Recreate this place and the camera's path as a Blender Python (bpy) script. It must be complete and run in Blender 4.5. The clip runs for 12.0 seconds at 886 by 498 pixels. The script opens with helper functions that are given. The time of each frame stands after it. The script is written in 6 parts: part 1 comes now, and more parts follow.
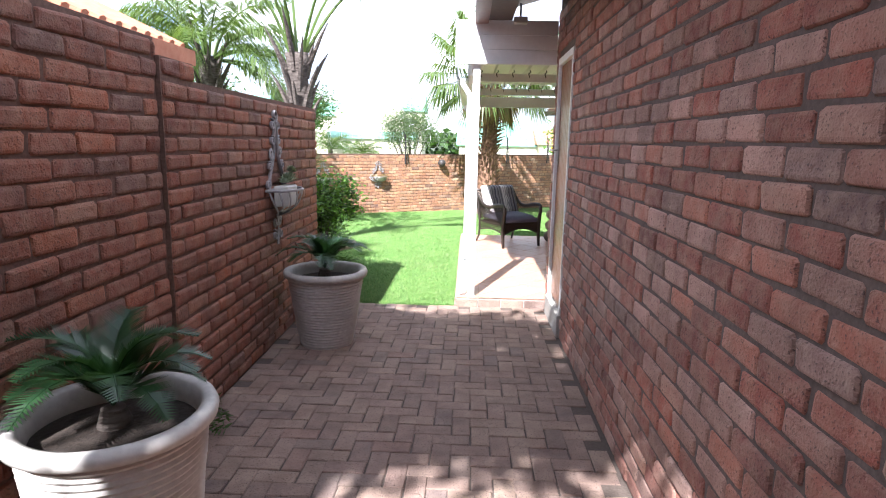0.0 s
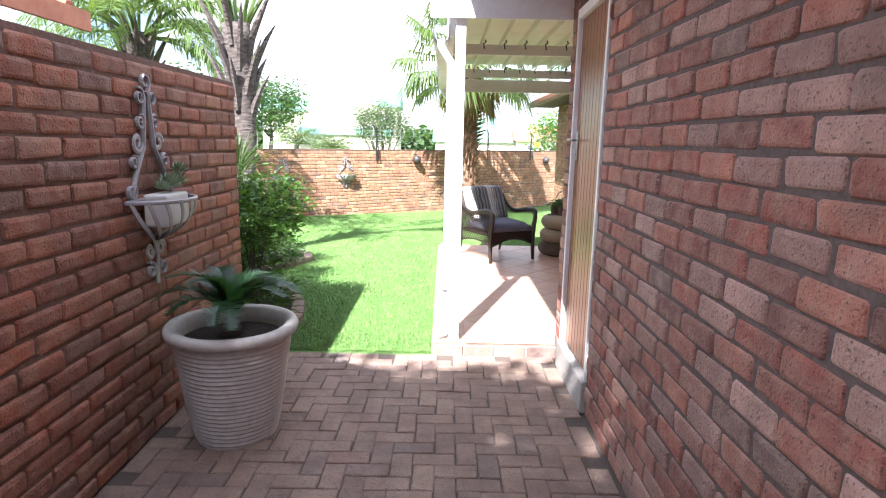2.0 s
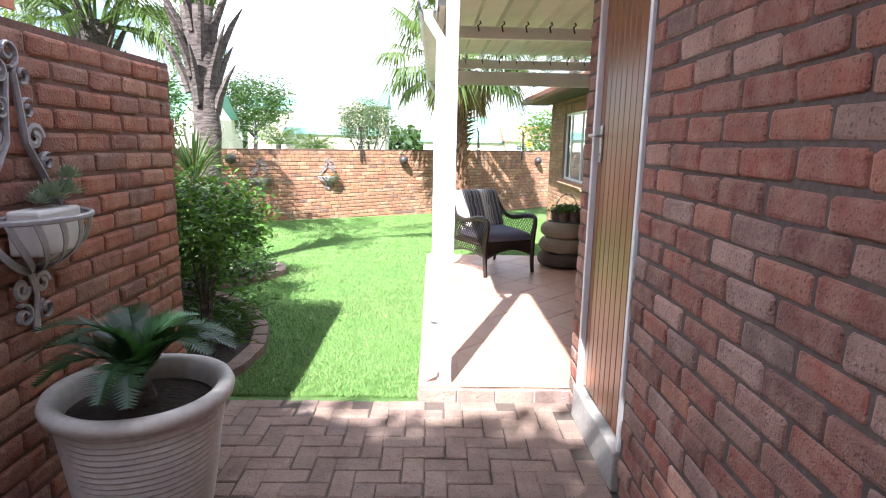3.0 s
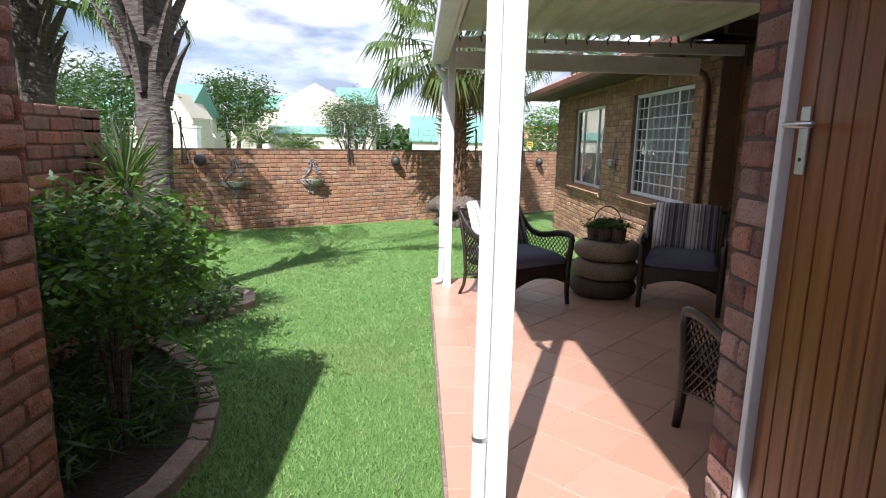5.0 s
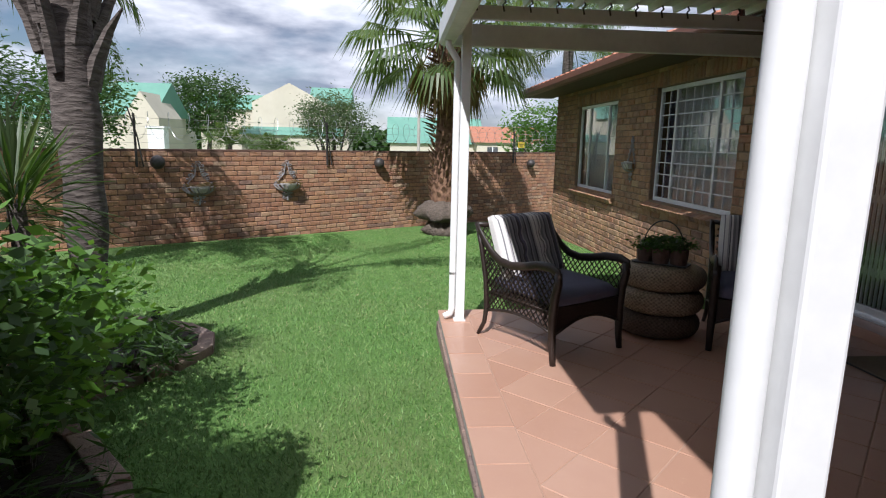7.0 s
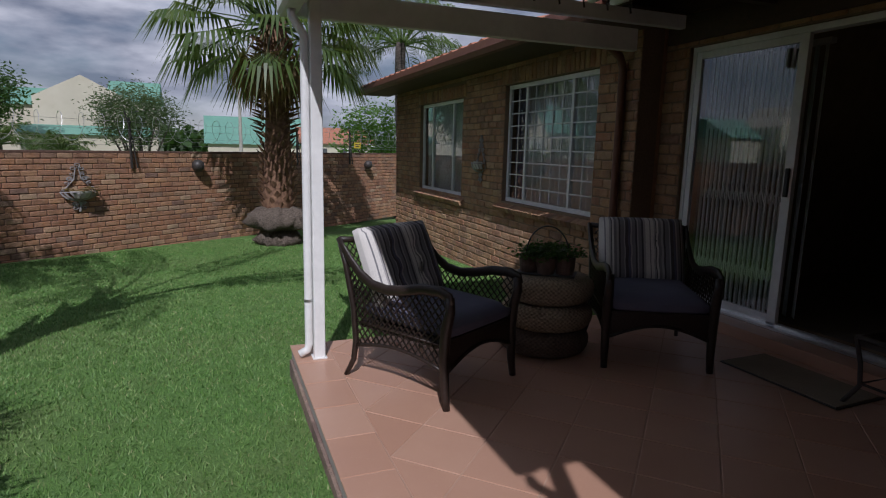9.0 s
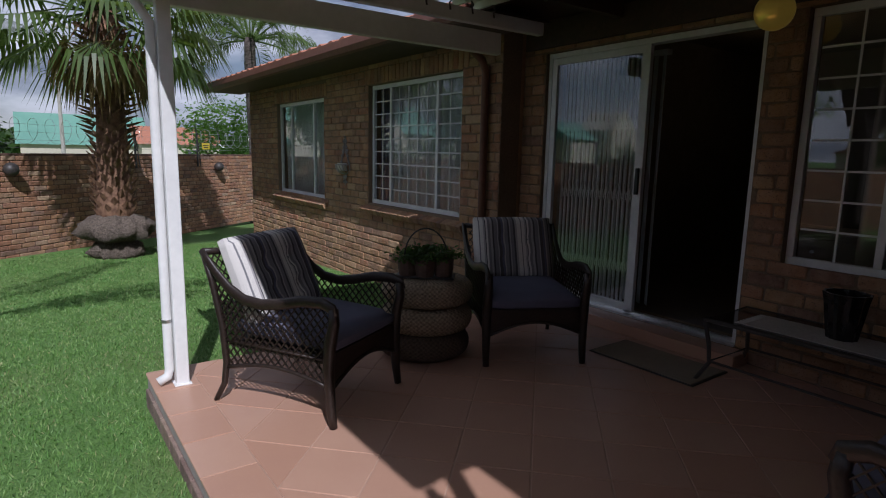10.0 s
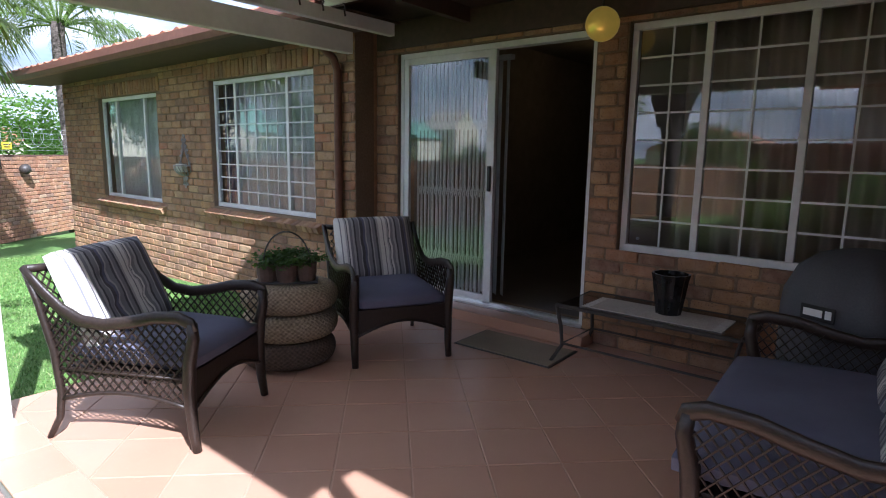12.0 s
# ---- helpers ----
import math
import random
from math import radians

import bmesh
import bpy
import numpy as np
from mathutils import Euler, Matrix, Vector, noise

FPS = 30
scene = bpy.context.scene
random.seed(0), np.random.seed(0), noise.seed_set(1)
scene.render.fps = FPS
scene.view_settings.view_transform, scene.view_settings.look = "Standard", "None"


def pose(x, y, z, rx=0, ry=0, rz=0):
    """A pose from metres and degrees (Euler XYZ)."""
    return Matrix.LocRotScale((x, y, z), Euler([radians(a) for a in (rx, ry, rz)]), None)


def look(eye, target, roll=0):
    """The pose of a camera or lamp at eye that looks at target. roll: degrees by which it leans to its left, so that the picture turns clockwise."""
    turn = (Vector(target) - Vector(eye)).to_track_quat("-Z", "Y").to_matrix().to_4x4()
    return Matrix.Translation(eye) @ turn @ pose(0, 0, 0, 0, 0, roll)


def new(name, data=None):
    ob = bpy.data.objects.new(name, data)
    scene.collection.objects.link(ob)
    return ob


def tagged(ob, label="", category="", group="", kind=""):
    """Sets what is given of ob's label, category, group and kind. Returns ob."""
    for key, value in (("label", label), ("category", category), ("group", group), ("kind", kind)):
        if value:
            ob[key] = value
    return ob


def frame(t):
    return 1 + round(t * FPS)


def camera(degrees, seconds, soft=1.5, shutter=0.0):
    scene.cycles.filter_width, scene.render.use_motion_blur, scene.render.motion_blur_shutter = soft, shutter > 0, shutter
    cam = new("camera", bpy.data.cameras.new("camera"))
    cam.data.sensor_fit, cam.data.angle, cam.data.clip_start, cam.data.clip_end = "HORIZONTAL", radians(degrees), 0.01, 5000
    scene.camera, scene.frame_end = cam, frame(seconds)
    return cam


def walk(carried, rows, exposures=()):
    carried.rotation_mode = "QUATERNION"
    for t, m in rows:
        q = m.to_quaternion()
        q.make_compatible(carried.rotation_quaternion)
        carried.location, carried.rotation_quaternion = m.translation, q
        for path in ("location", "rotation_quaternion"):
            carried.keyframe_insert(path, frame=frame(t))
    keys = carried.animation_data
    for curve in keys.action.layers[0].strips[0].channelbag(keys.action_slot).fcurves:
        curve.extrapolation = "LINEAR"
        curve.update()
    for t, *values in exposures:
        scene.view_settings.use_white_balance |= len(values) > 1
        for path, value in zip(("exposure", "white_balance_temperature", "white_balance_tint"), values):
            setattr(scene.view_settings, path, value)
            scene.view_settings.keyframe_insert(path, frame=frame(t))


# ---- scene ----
cam = camera(74.9, 12.0, soft=1.1)
METRES, EYE, TILT, LEAN, TURN = 6.0, 1.57, 0.0, 0.0, 2.3
ROWS = [
    (0.0, 0.0, 0.0, 0.0, 0.2, -10.36, -1.09),
    (0.5, -0.0003, 0.053, -0.0044, -0.11, -10.48, -1.11),
    (1.0, -0.0009, 0.1201, -0.0067, -0.64, -10.54, -1.14),
    (1.5, -0.0016, 0.1912, -0.009, -1.26, -10.57, -1.18),
    (2.0, 0.0052, 0.2606, -0.0102, -2.1, -10.62, -1.16),
    (2.5, 0.0069, 0.3282, -0.0103, -2.65, -10.62, -1.16),
    (3.0, 0.01, 0.3926, -0.0136, -3.26, -10.57, -1.16),
    (5.0, -0.0123, 0.6222, -0.0171, -4.53, -10.55, -1.26),
    (5.5, -0.022, 0.6759, -0.0204, -4.97, -10.47, -1.31),
    (6.0, -0.0269, 0.7278, -0.0225, -5.28, -10.41, -1.31),
    (6.5, -0.0338, 0.7774, -0.0222, -5.68, -10.38, -1.25),
    (8.5, -0.05, 0.929, -0.0279, -17.45, -9.95, -1.37),
    (9.0, -0.0462, 0.9538, -0.0288, -23.61, -9.81, -1.31),
    (9.5, -0.0479, 0.9703, -0.029, -30.75, -9.64, -1.22),
    (10.0, -0.053, 0.9792, -0.0282, -37.6, -9.43, -1.23),
    (10.5, -0.0565, 0.9846, -0.0273, -42.99, -9.38, -1.19),
    (11.0, -0.058, 0.9869, -0.0272, -47.06, -9.3, -1.07),
    (11.5, -0.0603, 0.988, -0.0269, -49.98, -9.28, -0.98),
    (12.0, -0.0619, 0.9885, -0.0267, -52.46, -9.33, -0.92),
]
walk(cam, [(t, pose(0, 0, EYE, TILT, LEAN, TURN) @ pose(METRES * x, METRES * y, METRES * z, 90 + pitch, roll, yaw)) for t, x, y, z, yaw, pitch, roll in ROWS],
     exposures=[(t, s, k, g) for t, s, k, g in ((0.0, 2.05, 5850, 15), (1.0, 2.4, 5850, 15), (3.2, 2.05, 5850, 15), (4.8, 1.1, 5900, 16), (6.5, 0.5, 5900, 14), (8.5, -0.45, 5800, 16), (9.5, -0.72, 5700, 19), (10.3, -0.1, 5600, 17), (11.2, 0.6, 5500, 17), (12.0, 1.45, 5450, 16))])
# ---- world, sun ----
SUN_WAY = Vector((0.33, 0.94, -0.97)).normalized()   # the way the light travels
world = bpy.data.worlds.new("world")
scene.world = world
world.use_nodes = True
wt = world.node_tree
wt.nodes.clear()
w_out = wt.nodes.new("ShaderNodeOutputWorld")
w_bg = wt.nodes.new("ShaderNodeBackground")
w_sky = wt.nodes.new("ShaderNodeTexSky")
w_sky.sky_type = "NISHITA"
w_sky.sun_disc = False
w_sky.sun_elevation = math.asin(-SUN_WAY.z)
w_sky.sun_rotation = math.atan2(-SUN_WAY.x, -SUN_WAY.y)
w_tc = wt.nodes.new("ShaderNodeTexCoord")
w_map = wt.nodes.new("ShaderNodeMapping")
w_map.inputs["Scale"].default_value = (1.6, 1.6, 5.0)
w_n = wt.nodes.new("ShaderNodeTexNoise")
w_n.inputs["Scale"].default_value = 2.2
w_n.inputs["Detail"].default_value = 7.0
w_n.inputs["Roughness"].default_value = 0.55
w_r = wt.nodes.new("ShaderNodeValToRGB")
w_r.color_ramp.elements[0].position = 0.33
w_r.color_ramp.elements[0].color = (0, 0, 0, 1)
w_r.color_ramp.elements[1].position = 0.56
w_r.color_ramp.elements[1].color = (1, 1, 1, 1)
w_n2 = wt.nodes.new("ShaderNodeTexNoise")
w_n2.inputs["Scale"].default_value = 4.0
w_n2.inputs["Detail"].default_value = 6.0
w_r2 = wt.nodes.new("ShaderNodeValToRGB")
w_r2.color_ramp.elements[0].position = 0.36
w_r2.color_ramp.elements[0].color = (4.4, 4.9, 6.0, 1)
w_r2.color_ramp.elements[1].position = 0.62
w_r2.color_ramp.elements[1].color = (14.0, 14.0, 14.3, 1)
w_mix = wt.nodes.new("ShaderNodeMix")
w_mix.data_type = "RGBA"
wt.links.new(w_tc.outputs["Generated"], w_map.inputs["Vector"])
wt.links.new(w_map.outputs[0], w_n.inputs["Vector"])
wt.links.new(w_map.outputs[0], w_n2.inputs["Vector"])
wt.links.new(w_n.outputs["Fac"], w_r.inputs["Fac"])
wt.links.new(w_n2.outputs["Fac"], w_r2.inputs["Fac"])
wt.links.new(w_r.outputs["Color"], w_mix.inputs["Factor"])
wt.links.new(w_sky.outputs["Color"], w_mix.inputs["A"])
wt.links.new(w_r2.outputs["Color"], w_mix.inputs["B"])
wt.links.new(w_mix.outputs["Result"], w_bg.inputs["Color"])
w_bg.inputs["Strength"].default_value = 0.063
wt.links.new(w_bg.outputs[0], w_out.inputs["Surface"])
sun = new("sun", bpy.data.lights.new("sun", "SUN"))
sun.data.energy, sun.data.angle, sun.data.color = 5.0, radians(0.6), (1.0, 0.96, 0.89)
sun.matrix_world = look((0, 0, 30), Vector((0, 0, 30)) + SUN_WAY)


# ---- materials ----
class Nodes:
    """A small builder of node materials."""

    def __init__(self, name, rough=0.7, metal=0.0):
        self.mat = bpy.data.materials.new(name)
        self.mat.use_nodes = True
        self.t = self.mat.node_tree
        self.p = self.t.nodes["Principled BSDF"]
        self.p.inputs["Roughness"].default_value = rough
        self.p.inputs["Metallic"].default_value = metal
        self.tc = self.t.nodes.new("ShaderNodeTexCoord")

    def link(self, a, b):
        self.t.links.new(a, b)

    def noise(self, scale, detail=4.0, vec=None, stretch=None, rough=0.55):
        n = self.t.nodes.new("ShaderNodeTexNoise")
        n.inputs["Scale"].default_value = scale
        n.inputs["Detail"].default_value = detail
        n.inputs["Roughness"].default_value = rough
        src = vec or self.where()
        if stretch:
            m = self.t.nodes.new("ShaderNodeMapping")
            m.inputs["Scale"].default_value = stretch
            self.link(src, m.inputs["Vector"])
            src = m.outputs[0]
        self.link(src, n.inputs["Vector"])
        return n.outputs["Fac"]

    def where(self):
        g = self.t.nodes.new("ShaderNodeNewGeometry")
        return g.outputs["Position"]

    def rand(self):
        """A number for each piece, be it an object or an island of a joined mesh."""
        g = self.t.nodes.new("ShaderNodeNewGeometry")
        o = self.t.nodes.new("ShaderNodeObjectInfo")
        a = self.math("ADD", g.outputs["Random Per Island"], o.outputs["Random"])
        return self.math("FRACT", a)

    def math(self, op, a, b=None):
        n = self.t.nodes.new("ShaderNodeMath")
        n.operation = op
        for i, v in enumerate((a, b)):
            if v is None:
                continue
            if isinstance(v, (int, float)):
                n.inputs[i].default_value = v
            else:
                self.link(v, n.inputs[i])
        return n.outputs[0]

    def ramp(self, fac, stops, constant=False):
        r = self.t.nodes.new("ShaderNodeValToRGB")
        cr = r.color_ramp
        if constant:
            cr.interpolation = "CONSTANT"
        while len(cr.elements) < len(stops):
            cr.elements.new(0.5)
        for e, (pos, col) in zip(cr.elements, stops):
            e.position = pos
            e.color = (*col, 1) if len(col) == 3 else col
        self.link(fac, r.inputs["Fac"])
        return r.outputs["Color"]

    def mix(self, fac, a, b, mode="MIX"):
        n = self.t.nodes.new("ShaderNodeMix")
        n.data_type, n.blend_type = "RGBA", mode
        for key, v in (("Factor", fac), ("A", a), ("B", b)):
            if isinstance(v, (int, float)):
                n.inputs[key].default_value = v
            elif isinstance(v, tuple):
                n.inputs[key].default_value = (*v, 1)
            else:
                self.link(v, n.inputs[key])
        return n.outputs["Result"]

    def color(self, c):
        if isinstance(c, tuple):
            self.p.inputs["Base Color"].default_value = (*c, 1)
        else:
            self.link(c, self.p.inputs["Base Color"])
        return self

    def bump(self, height, strength=0.3, distance=0.005):
        b = self.t.nodes.new("ShaderNodeBump")
        b.inputs["Strength"].default_value = strength
        b.inputs["Distance"].default_value = distance
        self.link(height, b.inputs["Height"])
        self.link(b.outputs[0], self.p.inputs["Normal"])
        return self


def brick_mat(name, stops, pale=0.5):
    n = Nodes(name, 0.88)
    base = n.ramp(n.rand(), stops)
    blot = n.noise(14, 5)
    fine = n.noise(120, 3)
    c = n.mix(n.ramp(blot, [(0.35, (0, 0, 0)), (0.7, (pale, pale, pale))]), base, (0.50, 0.36, 0.27))
    c = n.mix(n.ramp(n.noise(5, 4), [(0.4, (0, 0, 0)), (0.75, (0.6, 0.6, 0.6))]), c, (0.13, 0.075, 0.06))
    c = n.mix(n.ramp(fine, [(0.58, (0, 0, 0)), (0.68, (0.75, 0.75, 0.75))]), c, (0.06, 0.04, 0.035))
    n.color(c)
    pits = n.ramp(n.noise(38, 5), [(0.30, (0, 0, 0)), (0.46, (1, 1, 1))])
    n.bump(n.math("ADD", n.math("ADD", fine, n.math("MULTIPLY", pits, 0.9)), n.math("MULTIPLY", blot, 1.6)), 0.75, 0.006)
    return n.mat


def speckled(name, a, b, scale=30, rough=0.8, bump=0.3, dist=0.004, metal=0.0, big=3.0, stretch=None):
    n = Nodes(name, rough, metal)
    f = n.noise(scale, 5, stretch=stretch)
    g = n.noise(big, 3)
    c = n.mix(n.ramp(f, [(0.3, (0, 0, 0)), (0.7, (1, 1, 1))]), a, b)
    c = n.mix(n.ramp(g, [(0.35, (0, 0, 0)), (0.75, (0.35, 0.35, 0.35))]), c, tuple(v * 0.55 for v in a))
    n.color(c)
    n.bump(f, bump, dist)
    return n.mat


def leafy(name, a, b, rough=0.5):
    n = Nodes(name, rough)
    n.color(n.mix(n.noise(4, 3), n.ramp(n.rand(), [(0.0, a), (1.0, b)]), tuple(v * 0.5 for v in a)))
    n.p.inputs["Subsurface Weight"].default_value = 0.0
    mixer = n.t.nodes.new("ShaderNodeMixShader")
    mixer.inputs[0].default_value = 0.3
    tr = n.t.nodes.new("ShaderNodeBsdfTranslucent")
    tr.inputs["Color"].default_value = (b[0] * 1.6, b[1] * 1.6, b[2] * 0.8, 1)
    out = n.t.nodes["Material Output"]
    n.link(n.p.outputs[0], mixer.inputs[1])
    n.link(tr.outputs[0], mixer.inputs[2])
    n.link(mixer.outputs[0], out.inputs["Surface"])
    return n.mat


RED = [(0.0, (0.148, 0.0563, 0.0466)), (0.2, (0.332, 0.0964, 0.0643)), (0.4, (0.221, 0.0923, 0.074)), (0.55, (0.414, 0.153, 0.1)), (0.68, (0.276, 0.153, 0.125)), (0.8, (0.478, 0.281, 0.229)), (0.9, (0.157, 0.0999, 0.0884)), (1.0, (0.461, 0.241, 0.176))]
ORANGE = [(0.0, (0.179, 0.0559, 0.0358)), (0.3, (0.304, 0.0948, 0.0495)), (0.5, (0.231, 0.0811, 0.0512)), (0.7, (0.368, 0.118, 0.0555)), (0.87, (0.158, 0.0766, 0.0581)), (1.0, (0.379, 0.18, 0.111))]
TAN = [(0.0, (0.30, 0.145, 0.07)), (0.3, (0.42, 0.24, 0.11)), (0.5, (0.34, 0.14, 0.07)), (0.7, (0.46, 0.28, 0.14)), (0.87, (0.22, 0.115, 0.07)), (1.0, (0.52, 0.34, 0.18))]
MAT = {}
MAT["brick_red"] = brick_mat("brick_red", RED, 0.4)
MAT["brick_orange"] = brick_mat("brick_orange", ORANGE, 0.3)
MAT["brick_brown"] = brick_mat("brick_brown", [(0.0, (0.34, 0.15, 0.075)), (0.35, (0.45, 0.24, 0.12)), (0.6, (0.34, 0.15, 0.08)), (0.8, (0.46, 0.28, 0.16)), (0.9, (0.20, 0.11, 0.08)), (1.0, (0.52, 0.36, 0.22))], 0.3)
MAT["brick_tan"] = brick_mat("brick_tan", TAN, 0.35)
MAT["mortar"] = speckled("mortar", (0.0865, 0.0649, 0.0556), (0.143, 0.108, 0.0924), 60, 0.95, 0.5)
MAT["mortar_dark"] = speckled("mortar_dark", (0.117, 0.0632, 0.0458), (0.191, 0.112, 0.0816), 60, 0.95, 0.5)
MAT["mortar_tan"] = speckled("mortar_tan", (0.17, 0.115, 0.075), (0.26, 0.185, 0.125), 60, 0.95, 0.5)
MAT["paver"] = brick_mat("paver", [(0.0, (0.21, 0.148, 0.122)), (0.4, (0.269, 0.187, 0.152)), (0.7, (0.302, 0.218, 0.167)), (0.9, (0.185, 0.14, 0.125)), (1.0, (0.252, 0.156, 0.125))], 0.25)
MAT["sand"] = speckled("sand", (0.08, 0.06, 0.05), (0.13, 0.10, 0.08), 90, 0.95)
MAT["soil"] = speckled("soil", (0.021, 0.014, 0.0105), (0.0455, 0.0315, 0.0238), 40, 0.95, 0.8, 0.02)
MAT["white"] = speckled("white_paint", (0.78, 0.78, 0.77), (0.84, 0.84, 0.83), 25, 0.45, 0.05, big=2)
MAT["steel_white"] = speckled("steel_white", (0.70, 0.71, 0.72), (0.78, 0.79, 0.80), 25, 0.4, 0.05)
MAT["sheet"] = speckled("roof_sheet", (0.72, 0.70, 0.62), (0.78, 0.76, 0.70), 12, 0.45, 0.05)
MAT["plaster"] = speckled("plaster", (0.56, 0.54, 0.50), (0.63, 0.61, 0.57), 20, 0.85, 0.2)
MAT["concrete"] = speckled("concrete", (0.34, 0.32, 0.29), (0.45, 0.42, 0.38), 40, 0.9, 0.4)
MAT["cement_pot"] = speckled("cement_pot", (0.46, 0.43, 0.40), (0.58, 0.55, 0.51), 30, 0.75, 0.2)
MAT["iron_grey"] = speckled("iron_grey", (0.27, 0.25, 0.25), (0.36, 0.34, 0.34), 40, 0.6, 0.2)
MAT["iron_dark"] = speckled("iron_dark", (0.03, 0.028, 0.027), (0.06, 0.05, 0.045), 40, 0.5, 0.2)
MAT["steel"] = speckled("steel", (0.55, 0.55, 0.55), (0.65, 0.65, 0.65), 60, 0.3, 0.05, metal=0.9)
MAT["brown_paint"] = speckled("brown_paint", (0.13, 0.050, 0.033), (0.17, 0.07, 0.045), 20, 0.5, 0.1)
MAT["dark_timber"] = speckled("dark_timber", (0.055, 0.033, 0.024), (0.085, 0.05, 0.035), 20, 0.6, 0.2)
MAT["roof_tile"] = speckled("roof_tile", (0.36, 0.135, 0.08), (0.46, 0.21, 0.13), 12, 0.85, 0.4)
MAT["roof_green"] = speckled("roof_green", (0.13, 0.29, 0.225), (0.17, 0.35, 0.27), 0.8, 0.6, 0.1, big=0.2)
MAT["cream_wall"] = speckled("cream_wall", (0.54, 0.49, 0.39), (0.60, 0.55, 0.45), 0.8, 0.9, 0.1, big=0.15)
MAT["far_dark"] = speckled("far_dark", (0.06, 0.065, 0.07), (0.1, 0.1, 0.11), 1, 0.4)
MAT["wicker"] = speckled("wicker", (0.0154, 0.0098, 0.0077), (0.0336, 0.021, 0.0161), 80, 0.42, 0.5, 0.003)
MAT["cushion"] = speckled("cushion", (0.105, 0.105, 0.155), (0.13, 0.13, 0.185), 300, 0.95, 0.25, 0.002, big=5)
MAT["cover"] = speckled("cover", (0.075, 0.078, 0.088), (0.10, 0.10, 0.112), 120, 0.75, 0.2)
MAT["black_glaze"] = speckled("black_glaze", (0.010, 0.010, 0.011), (0.018, 0.017, 0.017), 20, 0.15, 0.05)
MAT["mat_fibre"] = speckled("mat_fibre", (0.24, 0.195, 0.145), (0.32, 0.265, 0.20), 150, 0.95, 0.5)
MAT["runner"] = speckled("runner", (0.42, 0.38, 0.33), (0.55, 0.51, 0.46), 90, 0.95, 0.4)
MAT["terracotta"] = speckled("terracotta", (0.085, 0.05, 0.038), (0.13, 0.08, 0.06), 30, 0.8)
MAT["curtain"] = speckled("curtain", (0.40, 0.33, 0.27), (0.47, 0.40, 0.33), 60, 0.95, 0.1)
MAT["lace"] = speckled("lace", (0.66, 0.68, 0.72), (0.76, 0.78, 0.82), 60, 0.95, 0.1)
MAT["blue_cloth"] = speckled("blue_cloth", (0.06, 0.08, 0.16), (0.09, 0.11, 0.2), 60, 0.95, 0.1)
MAT["blind"] = speckled("blind", (0.40, 0.44, 0.44), (0.52, 0.56, 0.56), 20, 0.8, 0.1)
# indoor dimness is put into this dark wall and ceiling colour
MAT["room"] = speckled("room_dim", (0.16, 0.14, 0.12), (0.2, 0.18, 0.16), 10, 0.9, 0.1)
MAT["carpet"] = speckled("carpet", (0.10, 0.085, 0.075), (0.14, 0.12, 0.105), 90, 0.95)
MAT["pine"] = speckled("pine", (0.24, 0.18, 0.13), (0.30, 0.23, 0.17), 8, 0.6, 0.1, stretch=(1, 1, 8))
MAT["stone_white"] = speckled("stone_white", (0.40, 0.36, 0.33), (0.52, 0.47, 0.43), 40, 0.8)
MAT["yellow"] = speckled("yellow_sign", (0.75, 0.55, 0.03), (0.80, 0.60, 0.05), 20, 0.5, 0.05)
MAT["black"] = speckled("black_paint", (0.012, 0.012, 0.012), (0.02, 0.02, 0.02), 20, 0.5, 0.05)
MAT["succulent"] = leafy("succulent", (0.30, 0.38, 0.34), (0.42, 0.48, 0.42))
MAT["leaf_dark"] = leafy("leaf_dark", (0.035, 0.075, 0.02), (0.07, 0.14, 0.03))
MAT["leaf_bright"] = leafy("leaf_bright", (0.075, 0.17, 0.025), (0.15, 0.30, 0.05))
MAT["leaf_olive"] = leafy("leaf_olive", (0.07, 0.11, 0.05), (0.12, 0.17, 0.08))
MAT["cycad"] = leafy("cycad_leaf", (0.018, 0.055, 0.022), (0.04, 0.10, 0.035), 0.35)
MAT["frond"] = leafy("frond", (0.08, 0.14, 0.03), (0.15, 0.22, 0.06), 0.4)
MAT["fan"] = leafy("fan_leaf", (0.06, 0.11, 0.025), (0.13, 0.19, 0.05), 0.4)
MAT["thatch"] = leafy("dry_frond", (0.20, 0.135, 0.07), (0.34, 0.25, 0.14), 0.8)
MAT["flower"] = leafy("petal", (0.75, 0.75, 0.70), (0.85, 0.85, 0.82))
MAT["bark"] = speckled("bark", (0.0507, 0.039, 0.0335), (0.148, 0.123, 0.107), 9, 0.95, 0.9, 0.03, stretch=(1, 1, 4), big=2)
MAT["stub"] = speckled("leaf_base", (0.10, 0.05, 0.03), (0.30, 0.17, 0.10), 14, 0.85, 0.6, 0.01)
MAT["root"] = speckled("root_mass", (0.09, 0.07, 0.055), (0.28, 0.22, 0.175), 38, 0.95, 1.0, 0.08)


def grass_ground():
    n = Nodes("turf", 0.95)
    a = n.ramp(n.noise(60, 5), [(0.3, (0.065, 0.145, 0.028)), (0.6, (0.115, 0.225, 0.048)), (0.8, (0.19, 0.26, 0.085))])
    c = n.mix(n.ramp(n.noise(0.9, 4), [(0.45, (0, 0, 0)), (0.8, (0.55, 0.55, 0.55))]), a, (0.17, 0.17, 0.07))
    n.color(c)
    n.bump(n.noise(140, 3), 0.6, 0.02)
    return n.mat


MAT["turf"] = grass_ground()


